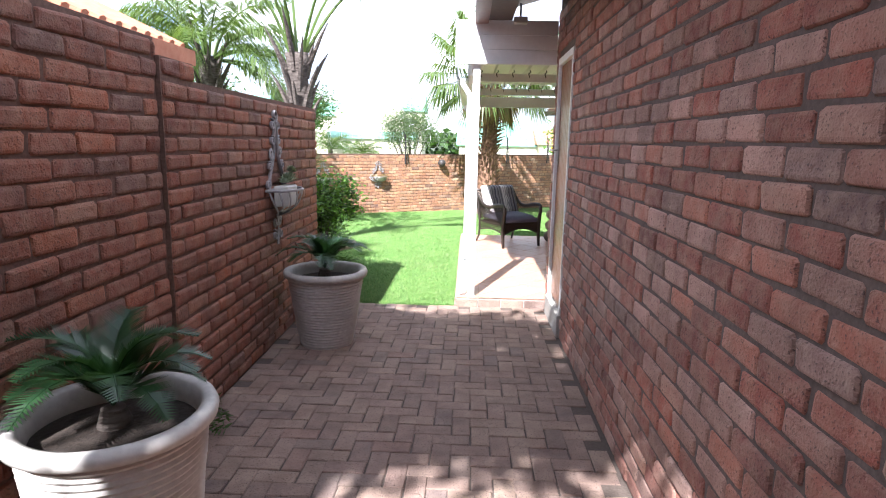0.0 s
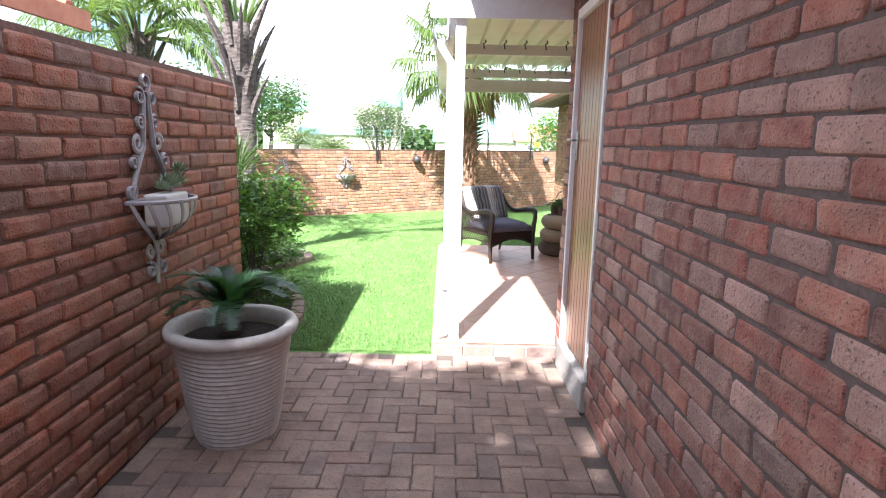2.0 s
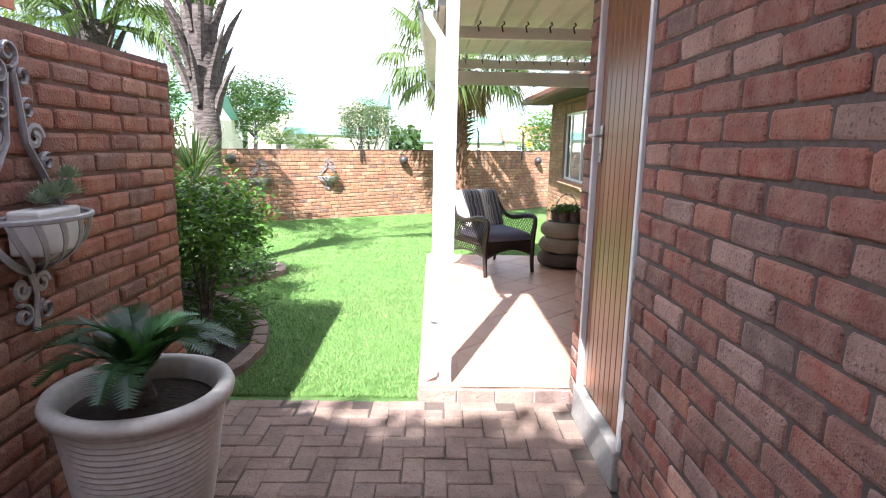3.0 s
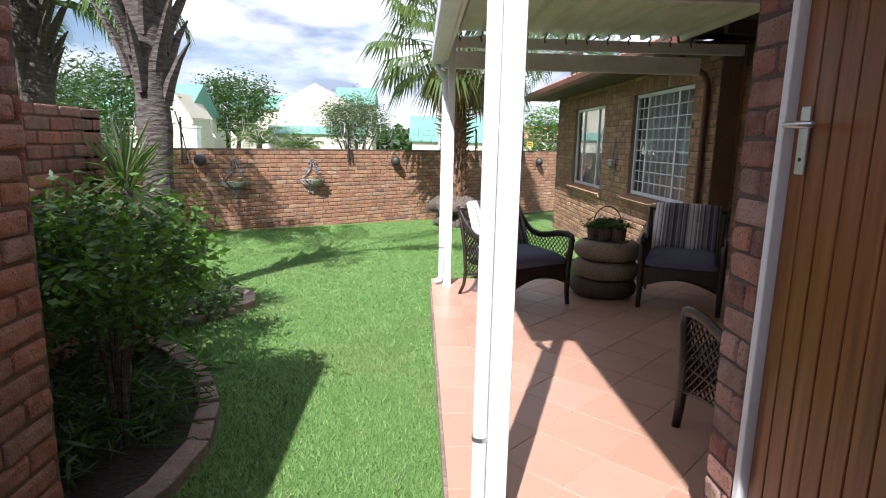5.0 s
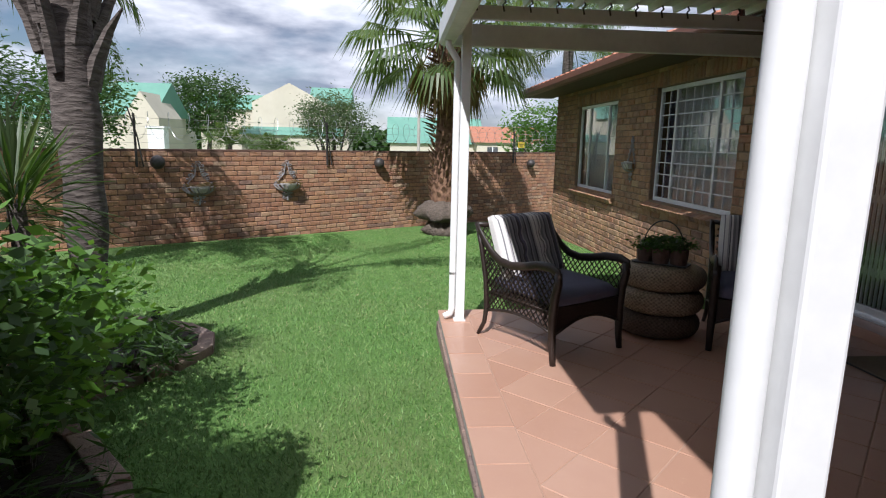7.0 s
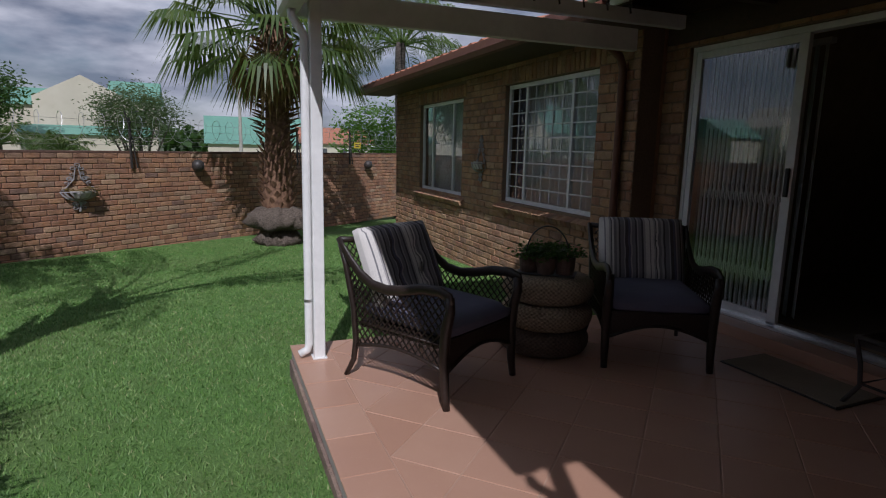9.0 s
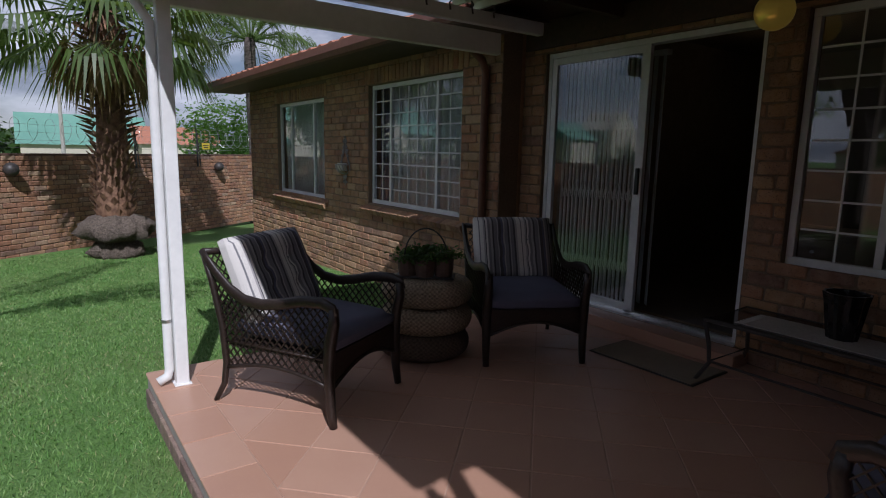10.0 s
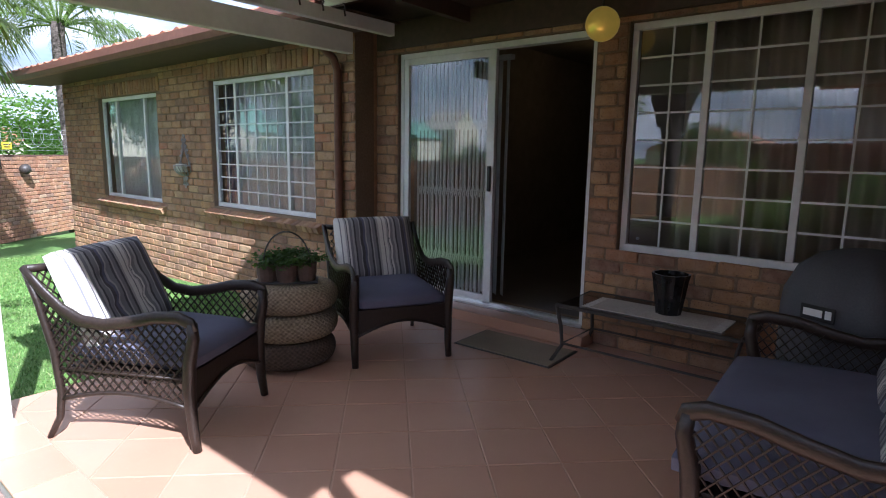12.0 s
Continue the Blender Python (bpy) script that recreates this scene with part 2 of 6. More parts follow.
def blade_mat():
    """Mown grass: each blade its own green, some dry, in broad paler and darker drifts."""
    n = Nodes("grass_blade", 0.6)
    c = n.ramp(n.rand(), [(0.0, (0.06, 0.15, 0.028)), (0.45, (0.105, 0.235, 0.045)), (0.8, (0.165, 0.30, 0.07)), (0.94, (0.23, 0.32, 0.11)), (1.0, (0.34, 0.33, 0.16))])
    c = n.mix(n.ramp(n.noise(1.1, 5), [(0.42, (0, 0, 0)), (0.72, (0.4, 0.4, 0.4))]), c, (0.20, 0.28, 0.09))
    n.color(n.mix(n.ramp(n.noise(7, 4), [(0.45, (0, 0, 0)), (0.7, (0.45, 0.45, 0.45))]), c, (0.07, 0.13, 0.03)))
    return n.mat


MAT["blade"] = blade_mat()


def tile_mat():
    n = Nodes("terracotta_tile", 0.28)
    base = n.ramp(n.rand(), [(0.0, (0.45, 0.255, 0.175)), (0.5, (0.475, 0.28, 0.195)), (1.0, (0.50, 0.305, 0.22))])
    c = n.mix(n.ramp(n.noise(4, 4), [(0.35, (0, 0, 0)), (0.75, (0.4, 0.4, 0.4))]), base, (0.42, 0.235, 0.17))
    n.color(n.mix(n.ramp(n.noise(70, 3), [(0.6, (0, 0, 0)), (0.75, (0.25, 0.25, 0.25))]), c, (0.55, 0.36, 0.25)))
    rough = n.ramp(n.noise(6, 4), [(0.3, (0.30, 0.30, 0.30)), (0.75, (0.40, 0.40, 0.40))])
    n.link(rough, n.p.inputs["Roughness"])
    n.bump(n.noise(18, 2), 0.03, 0.002)
    return n.mat


MAT["tile"] = tile_mat()
MAT["grout"] = speckled("grout", (0.44, 0.286, 0.209), (0.528, 0.363, 0.275), 60, 0.95)


def varnish():
    n = Nodes("varnished_timber", 0.3)
    g = n.noise(3.0, 6, stretch=(14, 14, 0.7))
    c = n.ramp(g, [(0.3, (0.136, 0.0422, 0.0122)), (0.55, (0.224, 0.0782, 0.0238)), (0.8, (0.292, 0.116, 0.0374))])
    c = n.mix(n.math("MULTIPLY", n.rand(), 0.35), c, (0.15, 0.045, 0.014))
    n.color(c)
    n.bump(g, 0.12, 0.002)
    return n.mat


MAT["varnish"] = varnish()


def stripes():
    n = Nodes("striped_cloth", 0.95)
    x = n.t.nodes.new("ShaderNodeSeparateXYZ")
    n.link(n.tc.outputs["Generated"], x.inputs[0])
    f = n.math("FRACT", n.math("MULTIPLY", x.outputs[0], 1.9))
    W, L, G, D, B = (0.66, 0.63, 0.60), (0.36, 0.34, 0.34), (0.19, 0.185, 0.20), (0.055, 0.05, 0.06), (0.10, 0.10, 0.15)
    c = n.ramp(f, [(0.0, W), (0.09, G), (0.115, W), (0.19, L), (0.23, D), (0.25, W), (0.29, G), (0.35, L), (0.40, D), (0.44, G), (0.52, L), (0.55, D), (0.62, B), (0.67, L), (0.70, G), (0.77, D), (0.81, L), (0.84, G), (0.91, D), (0.95, L)], True)
    n.color(n.mix(n.ramp(n.noise(250, 2), [(0.4, (0, 0, 0)), (0.7, (0.3, 0.3, 0.3))]), c, (0.2, 0.19, 0.2)))
    n.bump(n.noise(250, 2), 0.25, 0.002)
    return n.mat


def woven(name, a, b):
    """Coarse plaited fibre wound round a ring, about its upright axis."""
    n = Nodes(name, 0.9)
    x = n.t.nodes.new("ShaderNodeSeparateXYZ")
    n.link(n.tc.outputs["Object"], x.inputs[0])
    turn = n.math("MULTIPLY", n.math("ARCTAN2", x.outputs[1], x.outputs[0]), 58.0)
    row = n.math("MULTIPLY", x.outputs[2], 250.0)
    plait = n.math("MULTIPLY", n.math("SINE", n.math("ADD", turn, n.math("MULTIPLY", n.noise(9, 2), 5.0))), n.math("SINE", row))
    f = n.math("ADD", n.math("MULTIPLY", plait, 0.2), n.noise(60, 4))
    n.color(n.mix(n.ramp(f, [(0.15, (0, 0, 0)), (0.8, (1, 1, 1))]), a, b))
    n.bump(f, 0.9, 0.012)
    return n.mat


MAT["rope"] = woven("rope", (0.12, 0.09, 0.06), (0.40, 0.31, 0.21))
MAT["rope_dark"] = woven("rope_dark", (0.05, 0.035, 0.025), (0.15, 0.105, 0.075))
MAT["stripes"] = stripes()


def glass_mat():
    n = Nodes("window_glass", 0.0)
    n.color((0.92, 0.95, 0.95))
    n.p.inputs["Transmission Weight"].default_value = 1.0
    n.p.inputs["IOR"].default_value = 1.65
    return n.mat


MAT["glass"] = glass_mat()
g = Nodes("gilt_glow", 0.28, 0.85)
g.color(g.mix(g.noise(20, 3), (0.90, 0.62, 0.12), (0.80, 0.52, 0.09)))
# faint glow added so the gold stays bright under the shaded eaves
g.p.inputs["Emission Color"].default_value = (1.0, 0.66, 0.10, 1)
g.p.inputs["Emission Strength"].default_value = 0.05
MAT["gilt_glow"] = g.mat
g = Nodes("table_glass", 0.08)
g.color((0.03, 0.025, 0.022))
MAT["table_glass"] = g.mat
g = Nodes("bulb")
g.p.inputs["Emission Color"].default_value = (1.0, 0.66, 0.25, 1)
g.p.inputs["Emission Strength"].default_value = 6.0
MAT["bulb"] = g.mat


# ---- mesh tools ----
class Shape:
    """Gathers vertices and faces of one mesh."""

    def __init__(self):
        self.v, self.f = [], []

    def add(self, verts, faces):
        k = len(self.v)
        self.v.extend(verts)
        self.f.extend(tuple(k + i for i in f) for f in faces)
        return self

    def box(self, x0, x1, y0, y1, z0, z1, bevel=0.0):
        b = min(bevel, 0.45 * (x1 - x0), 0.45 * (y1 - y0), 0.45 * (z1 - z0))
        if b <= 0:
            vs = [(x, y, z) for z in (z0, z1) for y in (y0, y1) for x in (x0, x1)]
            return self.add(vs, [(0, 2, 3, 1), (4, 5, 7, 6), (0, 1, 5, 4), (2, 6, 7, 3), (0, 4, 6, 2), (1, 3, 7, 5)])
        bm = bmesh.new()
        bmesh.ops.create_cube(bm, size=1)
        bmesh.ops.transform(bm, matrix=Matrix.Translation(((x0 + x1) / 2, (y0 + y1) / 2, (z0 + z1) / 2)) @ Matrix.Diagonal((x1 - x0, y1 - y0, z1 - z0, 1)), verts=bm.verts)
        bmesh.ops.bevel(bm, geom=bm.edges[:], offset=b, segments=2, affect="EDGES", profile=0.5)
        return self.eat(bm)

    def eat(self, bm, m=None):
        bm.verts.index_update()
        vs = [(m @ v.co if m else v.co)[:] for v in bm.verts]
        fs = [[v.index for v in f.verts] for f in bm.faces]
        bm.free()
        return self.add(vs, fs)

    def moved(self, m):
        self.v = [(m @ Vector(p))[:] for p in self.v]
        return self

    def tube(self, path, radii, n=8, caps=True, flat=1.0):
        """A tube along a path; flat squeezes it along its second axis."""
        path = [Vector(p) for p in path]
        if isinstance(radii, (int, float)):
            radii = [radii] * len(path)
        k = len(self.v)
        prev = None
        for i, p in enumerate(path):
            d = (path[min(i + 1, len(path) - 1)] - path[max(i - 1, 0)]).normalized()
            if prev is None:
                up = Vector((0, 0, 1)) if abs(d.z) < 0.9 else Vector((1, 0, 0))
                a = d.cross(up).normalized()
            else:
                a = (prev - d * prev.dot(d)).normalized()
            prev = a
            b = d.cross(a)
            for j in range(n):
                w = 2 * math.pi * (j + 0.5) / n
                self.v.append((p + float(radii[i]) * (a * math.cos(w) + b * (flat * math.sin(w))))[:])
        for i in range(len(path) - 1):
            for j in range(n):
                q = (j + 1) % n
                self.f.append((k + i * n + j, k + i * n + q, k + (i + 1) * n + q, k + (i + 1) * n + j))
        if caps:
            self.f.append(tuple(k + j for j in reversed(range(n))))
            self.f.append(tuple(k + (len(path) - 1) * n + j for j in range(n)))
        return self

    def lathe(self, profile, n=32, at=(0, 0, 0), wob=0.0):
        k = len(self.v)
        for i, (r, z) in enumerate(profile):
            for j in range(n):
                w = 2 * math.pi * j / n
                rr = r * (1 + wob * noise.noise((3 * math.cos(w), 3 * math.sin(w), z * 9)))
                self.v.append((at[0] + rr * math.cos(w), at[1] + rr * math.sin(w), at[2] + z))
        for i in range(len(profile) - 1):
            for j in range(n):
                q = (j + 1) % n
                self.f.append((k + i * n + j, k + i * n + q, k + (i + 1) * n + q, k + (i + 1) * n + j))
        return self

    def prism(self, outline, lo, hi):
        """A flat outline in (y, z), drawn out along x from lo to hi."""
        n = len(outline)
        vs = [(lo, a, b) for a, b in outline] + [(hi, a, b) for a, b in outline]
        fs = [tuple(reversed(range(n))), tuple(range(n, 2 * n))]
        fs += [(i, (i + 1) % n, n + (i + 1) % n, n + i) for i in range(n)]
        return self.add(vs, fs)

    def mesh(self, name, material, smooth=False):
        me = bpy.data.meshes.new(name)
        me.from_pydata([tuple(p) for p in self.v], [], self.f)
        me.materials.append(material)
        if smooth:
            me.shade_smooth()
        me.update()
        return me


def part(name, shape, material, parent=None, label="", smooth=False, kind=""):
    ob = new(name, shape.mesh(name, MAT[material], smooth))
    ob.parent = parent
    if label or kind:
        tagged(ob, label=label, kind=kind)
    return ob


def thing(name, m, label, category, group=""):
    ob = new(name)
    ob.empty_display_size = 0.1
    ob.matrix_world = m
    return tagged(ob, label=label, category=category, group=group)


def setting(name, shape, material, label="", category="", smooth=False):
    return tagged(part(name, shape, material, smooth=smooth), label=label, category=category, kind="structure")


def gz(x, y):
    """The height of the ground: level paving, then a lawn that falls away."""
    d = max(0.0, min(y, 40.0) - 7.6)
    return -0.012 - 0.048 * d * d / (d + 0.8) if y > 5.6 else 0.0


rng = np.random.default_rng(5)

# ---- brickwork ----
def brick_verts(l, h, depth=0.03, ch=0.008, jit=0.0045, r=None):
    """A brick's face with rounded, worn edges: local x along, y outward is negative, z up, from (0, 0, 0)."""
    q = (lambda s: (r.random() - 0.5) * 2 * s) if r is not None else (lambda s: 0.0)
    c = min(0.011, 0.28 * h, 0.28 * l)
    corner = [(a + q(jit), b + q(jit)) for a, b in ((0, 0), (l, 0), (l, h), (0, h))]
    out = []
    for k, (sx, sz) in enumerate(((1, 1), (-1, 1), (-1, -1), (1, -1))):
        a, b = corner[k]
        pair = [(a, b + sz * c * (0.7 + q(0.3))), (a + sx * c * (0.9 + q(0.4)), b)]
        out += pair if k % 2 == 0 else pair[::-1]
    mx, mz = l / 2, h / 2
    tilt, swell = (q(0.003), q(0.003)), q(0.002)
    out = [(a + q(0.55 * jit), b + q(0.55 * jit)) for a, b in out]
    verts = [(a, depth, b) for a, b in out]
    for y, inset in ((ch, 0.0), (0.3 * ch, 0.45 * ch), (0.0, 1.3 * ch)):
        for a, b in out:
            fa, fb = 1 - inset / mx, 1 - inset / mz
            verts.append((mx + (a - mx) * fa, y + swell + tilt[0] * (a / l - 0.5) + tilt[1] * (b / h - 0.5), mz + (b - mz) * fb))
    return verts


BRICK_FACES = [tuple(range(24, 32))] + [(8 * k + i, 8 * k + (i + 1) % 8, 8 * k + 8 + (i + 1) % 8, 8 * k + 8 + i) for k in range(3) for i in range(8)]
PAVER_FACES = [(8, 9, 10, 11)] + [(4 + i, 4 + (i + 1) % 4, 8 + (i + 1) % 4, 8 + i) for i in range(4)] + [(i, (i + 1) % 4, 4 + (i + 1) % 4, 4 + i) for i in range(4)]


def brick_wall(name, x, y, z, turn, length, height, material, mortar, label, holes=(), zone=None, thick=0.22, course=0.087, unit=0.24, soldiers=(), proud=0.010, worn=1.0):
    """A wall whose outer face runs from (x, y) along the turn (degrees); outward is to the right of the way.
    holes: (u0, u1, z0, z1). zone: the stretch of u whose whole bricks are objects of their own, at most 300."""
    m = pose(x, y, z, 0, 0, turn)
    us = sorted({0.0, length, *[h[0] for h in holes], *[h[1] for h in holes]})
    vs = sorted({0.0, height, *[h[2] for h in holes], *[h[3] for h in holes]})
    core = Shape()
    for v0, v1 in zip(vs, vs[1:]):
        start = None
        for u0, u1 in zip(us, us[1:]):
            solid = not any(h[0] <= u0 and u1 <= h[1] and h[2] <= v0 and v1 <= h[3] for h in holes)
            if solid:
                start = u0 if start is None else start
            if start is not None and not solid:
                core.box(start, u0, 0, thick, v0, v1)
                start = None
        if start is not None:
            core.box(start, length, 0, thick, v0, v1)
    wall = setting(name, core.moved(m), mortar, label, "wall")
    r = random.Random(name)
    kinds = []
    for i in range(6):
        s = Shape()
        s.add(brick_verts(unit - 0.011, course - 0.011, 0.012 + proud, 0.008 * worn, 0.0032 * worn, r), BRICK_FACES)
        kinds.append(s.mesh("brick", MAT[material]))
    rest, count = Shape(), 0
    rows = int(height / course + 0.3)
    for row in range(rows):
        v0 = row * course
        v1 = min(v0 + course, height)
        if v1 - v0 < 0.03:
            continue
        u = -unit * (0.5 if row % 2 else 0.0) + r.uniform(-0.012, 0.012)
        spans, cur = [], 0.0
        for h in sorted(h for h in (*holes, *soldiers) if h[2] < v1 - 0.02 and h[3] > v0 + 0.02):
            spans.append((cur, h[0]))
            cur = max(cur, h[1])
        spans.append((cur, length))
        while u < length:
            w = unit + r.uniform(-0.006, 0.006)
            for a, b in spans:
                lo, hi = max(u, a), min(u + w, b)
                if hi - lo < 0.03:
                    continue
                p = Vector((lo + 0.0055, -proud + worn * r.uniform(-0.0025, 0.0025), v0 + 0.0055 + worn * r.uniform(-0.002, 0.002)))
                if zone and zone[0] <= lo <= zone[1] and hi - lo > unit - 0.015 and count < 300 and v1 - v0 > course - 0.004:
                    ob = new("brick", kinds[r.randrange(6)])
                    ob.matrix_world = m @ Matrix.Translation(p) @ pose(0, 0, 0, 0, r.uniform(-0.6, 0.6), 0)
                    ob.parent = wall
                    count += 1
                else:
                    vv = brick_verts(hi - lo - 0.011, v1 - v0 - 0.011, 0.012 + proud, 0.008 * worn, 0.0032 * worn, r)
                    rest.add([(m @ (Vector(q) + p))[:] for q in vv], BRICK_FACES)
            u += w
    for s0, s1, z0, z1 in soldiers:
        n = max(1, round((s1 - s0) / 0.085))
        for i in range(n):
            w = (s1 - s0) / n
            p = Vector((s0 + i * w + 0.005, -proud - 0.003, z0 + 0.005))
            vv = brick_verts(w - 0.010, z1 - z0 - 0.01, 0.012 + proud, r=r)
            rest.add([(m @ (Vector(q) + p))[:] for q in vv], BRICK_FACES)
    if rest.v:
        part("brickwork", rest, material, wall, kind="stuff")
    return wall


# ---- ground ----
SLAB = 0.09
xs = sorted({*np.arange(-9, 6.01, 0.5).round(2), -1500.0, -400.0, -120.0, -50.0, -25.0, -14.0, 10.0, 20.0, 50.0, 120.0, 400.0, 1500.0})
ys = sorted({*np.arange(-4, 24.01, 0.4).round(2), 5.6, 5.62, -1500.0, -300.0, -60.0, -20.0, -8.0, 28.0, 34.0, 40.0, 80.0, 200.0, 600.0, 2000.0})
s = Shape()
s.v = [(float(px), float(py), gz(px, py) - 0.02) for py in ys for px in xs]
nx = len(xs)
s.f = [(j * nx + i, j * nx + i + 1, (j + 1) * nx + i + 1, (j + 1) * nx + i) for j in range(len(ys) - 1) for i in range(nx - 1)]
ground = setting("ground", s, "turf", "lawn and earth that falls gently away from the house", "ground", True)

BED = [(-1.42, 5.66), (-1.30, 5.97), (-1.27, 6.33), (-1.36, 6.75), (-1.58, 7.2), (-1.95, 7.62), (-2.36, 7.92), (-2.12, 8.25), (-1.88, 8.6), (-1.78, 8.95), (-1.86, 9.25), (-2.10, 9.5), (-2.5, 9.7), (-3.1, 9.9)]


def bed_edge(y):
    for (xa, ya), (xb, yb) in zip(BED, BED[1:]):
        if ya <= y <= yb:
            return xa + (xb - xa) * (y - ya) / (yb - ya)
    return -1.4 if y < 5.7 else -9.0


# grass blades over the part of the lawn that is walked past
N = 420000
gy = 5.58 + 12.4 * rng.random(N) ** 1.7
gx = -4.6 + 7.4 * rng.random(N)
edge = np.interp(gy, [b[1] for b in BED], [b[0] for b in BED])
edge = np.where(gy > 9.9, -9, edge)
keep = (gx > edge + 0.07) & ~((gx > -0.11) & (gy < 9.52)) & (gy < 18.3 + 0.83 * gx) & (gx < 2.85)
gx, gy = gx[keep], gy[keep]
n = len(gx)
gh = np.array([gz(a, b) - 0.02 for a, b in zip(gx, gy)])
ang = rng.random(n) * 6.283
hh = 0.012 + 0.016 * rng.random(n)
ww = 0.0016 + 0.0016 * rng.random(n) + 0.0004 * np.maximum(gy - 7, 0)
lean = 0.03 * rng.random(n)
la = rng.random(n) * 6.283
v = np.zeros((n, 3, 3))
v[:, 0] = np.stack([gx - ww * np.cos(ang), gy - ww * np.sin(ang), gh], 1)
v[:, 1] = np.stack([gx + ww * np.cos(ang), gy + ww * np.sin(ang), gh], 1)
v[:, 2] = np.stack([gx + lean * np.cos(la), gy + lean * np.sin(la), gh + hh], 1)
me = bpy.data.meshes.new("grass")
me.from_pydata(v.reshape(-1, 3).tolist(), [], np.arange(3 * n).reshape(-1, 3).tolist())
me.materials.append(MAT["blade"])
tagged(new("grass", me), label="short green mown lawn grass", category="grass", kind="stuff")

# planting bed
s = Shape()
ring = [(-4.8, 5.66)] + [(px + 0.01, py) for px, py in BED] + [(-4.8, 10.2)]
s.add([(px, py, gz(px, py) + 0.02) for px, py in ring], [tuple(range(len(ring)))])
setting("soil_bed", s, "soil", "dark soil of the curved planting bed", "soil")

# ---- setting: walls ----
XR, XL = 0.79, -1.49
# garage side wall with the door, the face looks towards -x: run from far to near
DOOR = (4.62, 5.35)
brick_wall("wall_garage_side", XR, 5.53, 0.0, -90, 7.05, 2.75, "brick_red", "mortar", "side wall of weathered red face brick", holes=[(5.53 - DOOR[1], 5.53 - DOOR[0], 0.0, 2.32)], zone=(0.9, 4.3), course=0.088, unit=0.232, proud=0.009, worn=1.25)
brick_wall("wall_garage_end", 3.2, 5.533, SLAB, 180, 2.397, 2.4, "brick_red", "mortar", "end wall of red face brick beside the patio", thick=0.2, course=0.088, unit=0.25, worn=1.6)
# left boundary wall of the passage, facing +x
brick_wall("wall_boundary_near", XL - 0.022, 1.30, 0.0, 90, 1.515, 2.04, "brick_orange", "mortar_dark", "taller stretch of the rough orange brick boundary wall", zone=(0.0, 1.5), course=0.088, unit=0.25, proud=0.013, worn=1.6)
brick_wall("wall_boundary", XL, 2.82, 0.0, 90, 2.84, 1.87, "brick_orange", "mortar_dark", "rough orange brick boundary wall", zone=(0.0, 2.84), course=0.088, unit=0.245, proud=0.013, worn=1.6)
brick_wall("wall_boundary_pier", XL, 2.82, 1.871, 90, 0.34, 0.088, "brick_orange", "mortar_dark", "raised top course at the step of the brick wall", course=0.088, unit=0.17, proud=0.013, worn=1.6)
brick_wall("wall_boundary_end", XL + 0.0, 5.66, 0.0, 180, 1.05, 1.87, "brick_orange", "mortar_dark", "end of the brick boundary wall", thick=0.18, course=0.088, unit=0.245, worn=1.6)
brick_wall("wall_bed_side", -2.52, 5.66, 0.0, 90, 2.40, 1.64, "brick_orange", "mortar_dark", "boundary wall of orange brick behind the bed")
brick_wall("wall_bed_end", -2.52, 8.06, 0.0, 180, 9.9, 1.64, "brick_orange", "mortar_dark", "return of the orange brick boundary wall")
# diagonal garden wall at the back
ga = math.degrees(math.atan(0.83))
u0 = Vector((-12.7, 18.55 - 0.83 * 12.7))
brick_wall("wall_garden_back", u0.x, u0.y, -0.62, ga, 25.8, 1.86, "brick_brown", "mortar_dark", "garden wall of mottled brown and tan brick", zone=(9.8, 17.3))
# house: wing with two windows, then the wall of the patio
W1, W2 = (13.66, 15.55, 0.70, 2.14), (10.43, 12.33, 0.76, 2.19)
XW = 2.90
ZB = -0.5
wing_holes = [(17.0 - W1[1], 17.0 - W1[0], W1[2] - ZB, W1[3] - ZB), (17.0 - W2[1], 17.0 - W2[0], W2[2] - ZB, W2[3] - ZB)]
sold = [(h[0] - 0.1, h[1] + 0.1, h[3] + 0.004, h[3] + 0.19) for h in wing_holes]
brick_wall("wall_wing", XW, 17.0, ZB, -90, 7.15, 3.1, "brick_tan", "mortar_tan", "house wall of tan face brick with two windows", holes=wing_holes, zone=(3.0, 7.1), soldiers=sold)
brick_wall("wall_wing_end", 7.5, 17.0, ZB, 180, 4.6, 3.1, "brick_tan", "mortar_tan", "far end wall of the house wing", thick=0.2)
XD = 3.16
SD = (7.72, 9.58, SLAB + 0.10, 2.26)
W3 = (5.95, 7.50, 0.77, 2.27)
hs = [(9.85 - SD[1], 9.85 - SD[0], SD[2] - SLAB, SD[3] - SLAB), (9.85 - W3[1], 9.85 - W3[0], W3[2] - SLAB, W3[3] - SLAB)]
brick_wall("wall_patio", XD, 9.85, SLAB, -90, 4.32, 2.9, "brick_tan", "mortar_tan", "patio wall of tan and red face brick", holes=hs, zone=(0.0, 4.05))
s = Shape().box(XW + 0.001, XD + 0.2, 9.852, 10.05, ZB, 2.6)
setting("wall_return", s, "brick_tan", "narrow return of the brick house wall", "wall")
# unseen plain walls behind the camera, added to close and dim the passage
s = Shape().box(-4.1, 1.1, -1.62, -1.5, 0, 2.9).box(-4.1, -1.72, 1.30, 1.42, 0, 2.0)
setting("wall_behind", s, "brick_orange", "unseen plain brick wall added to close and dim the passage", "wall")

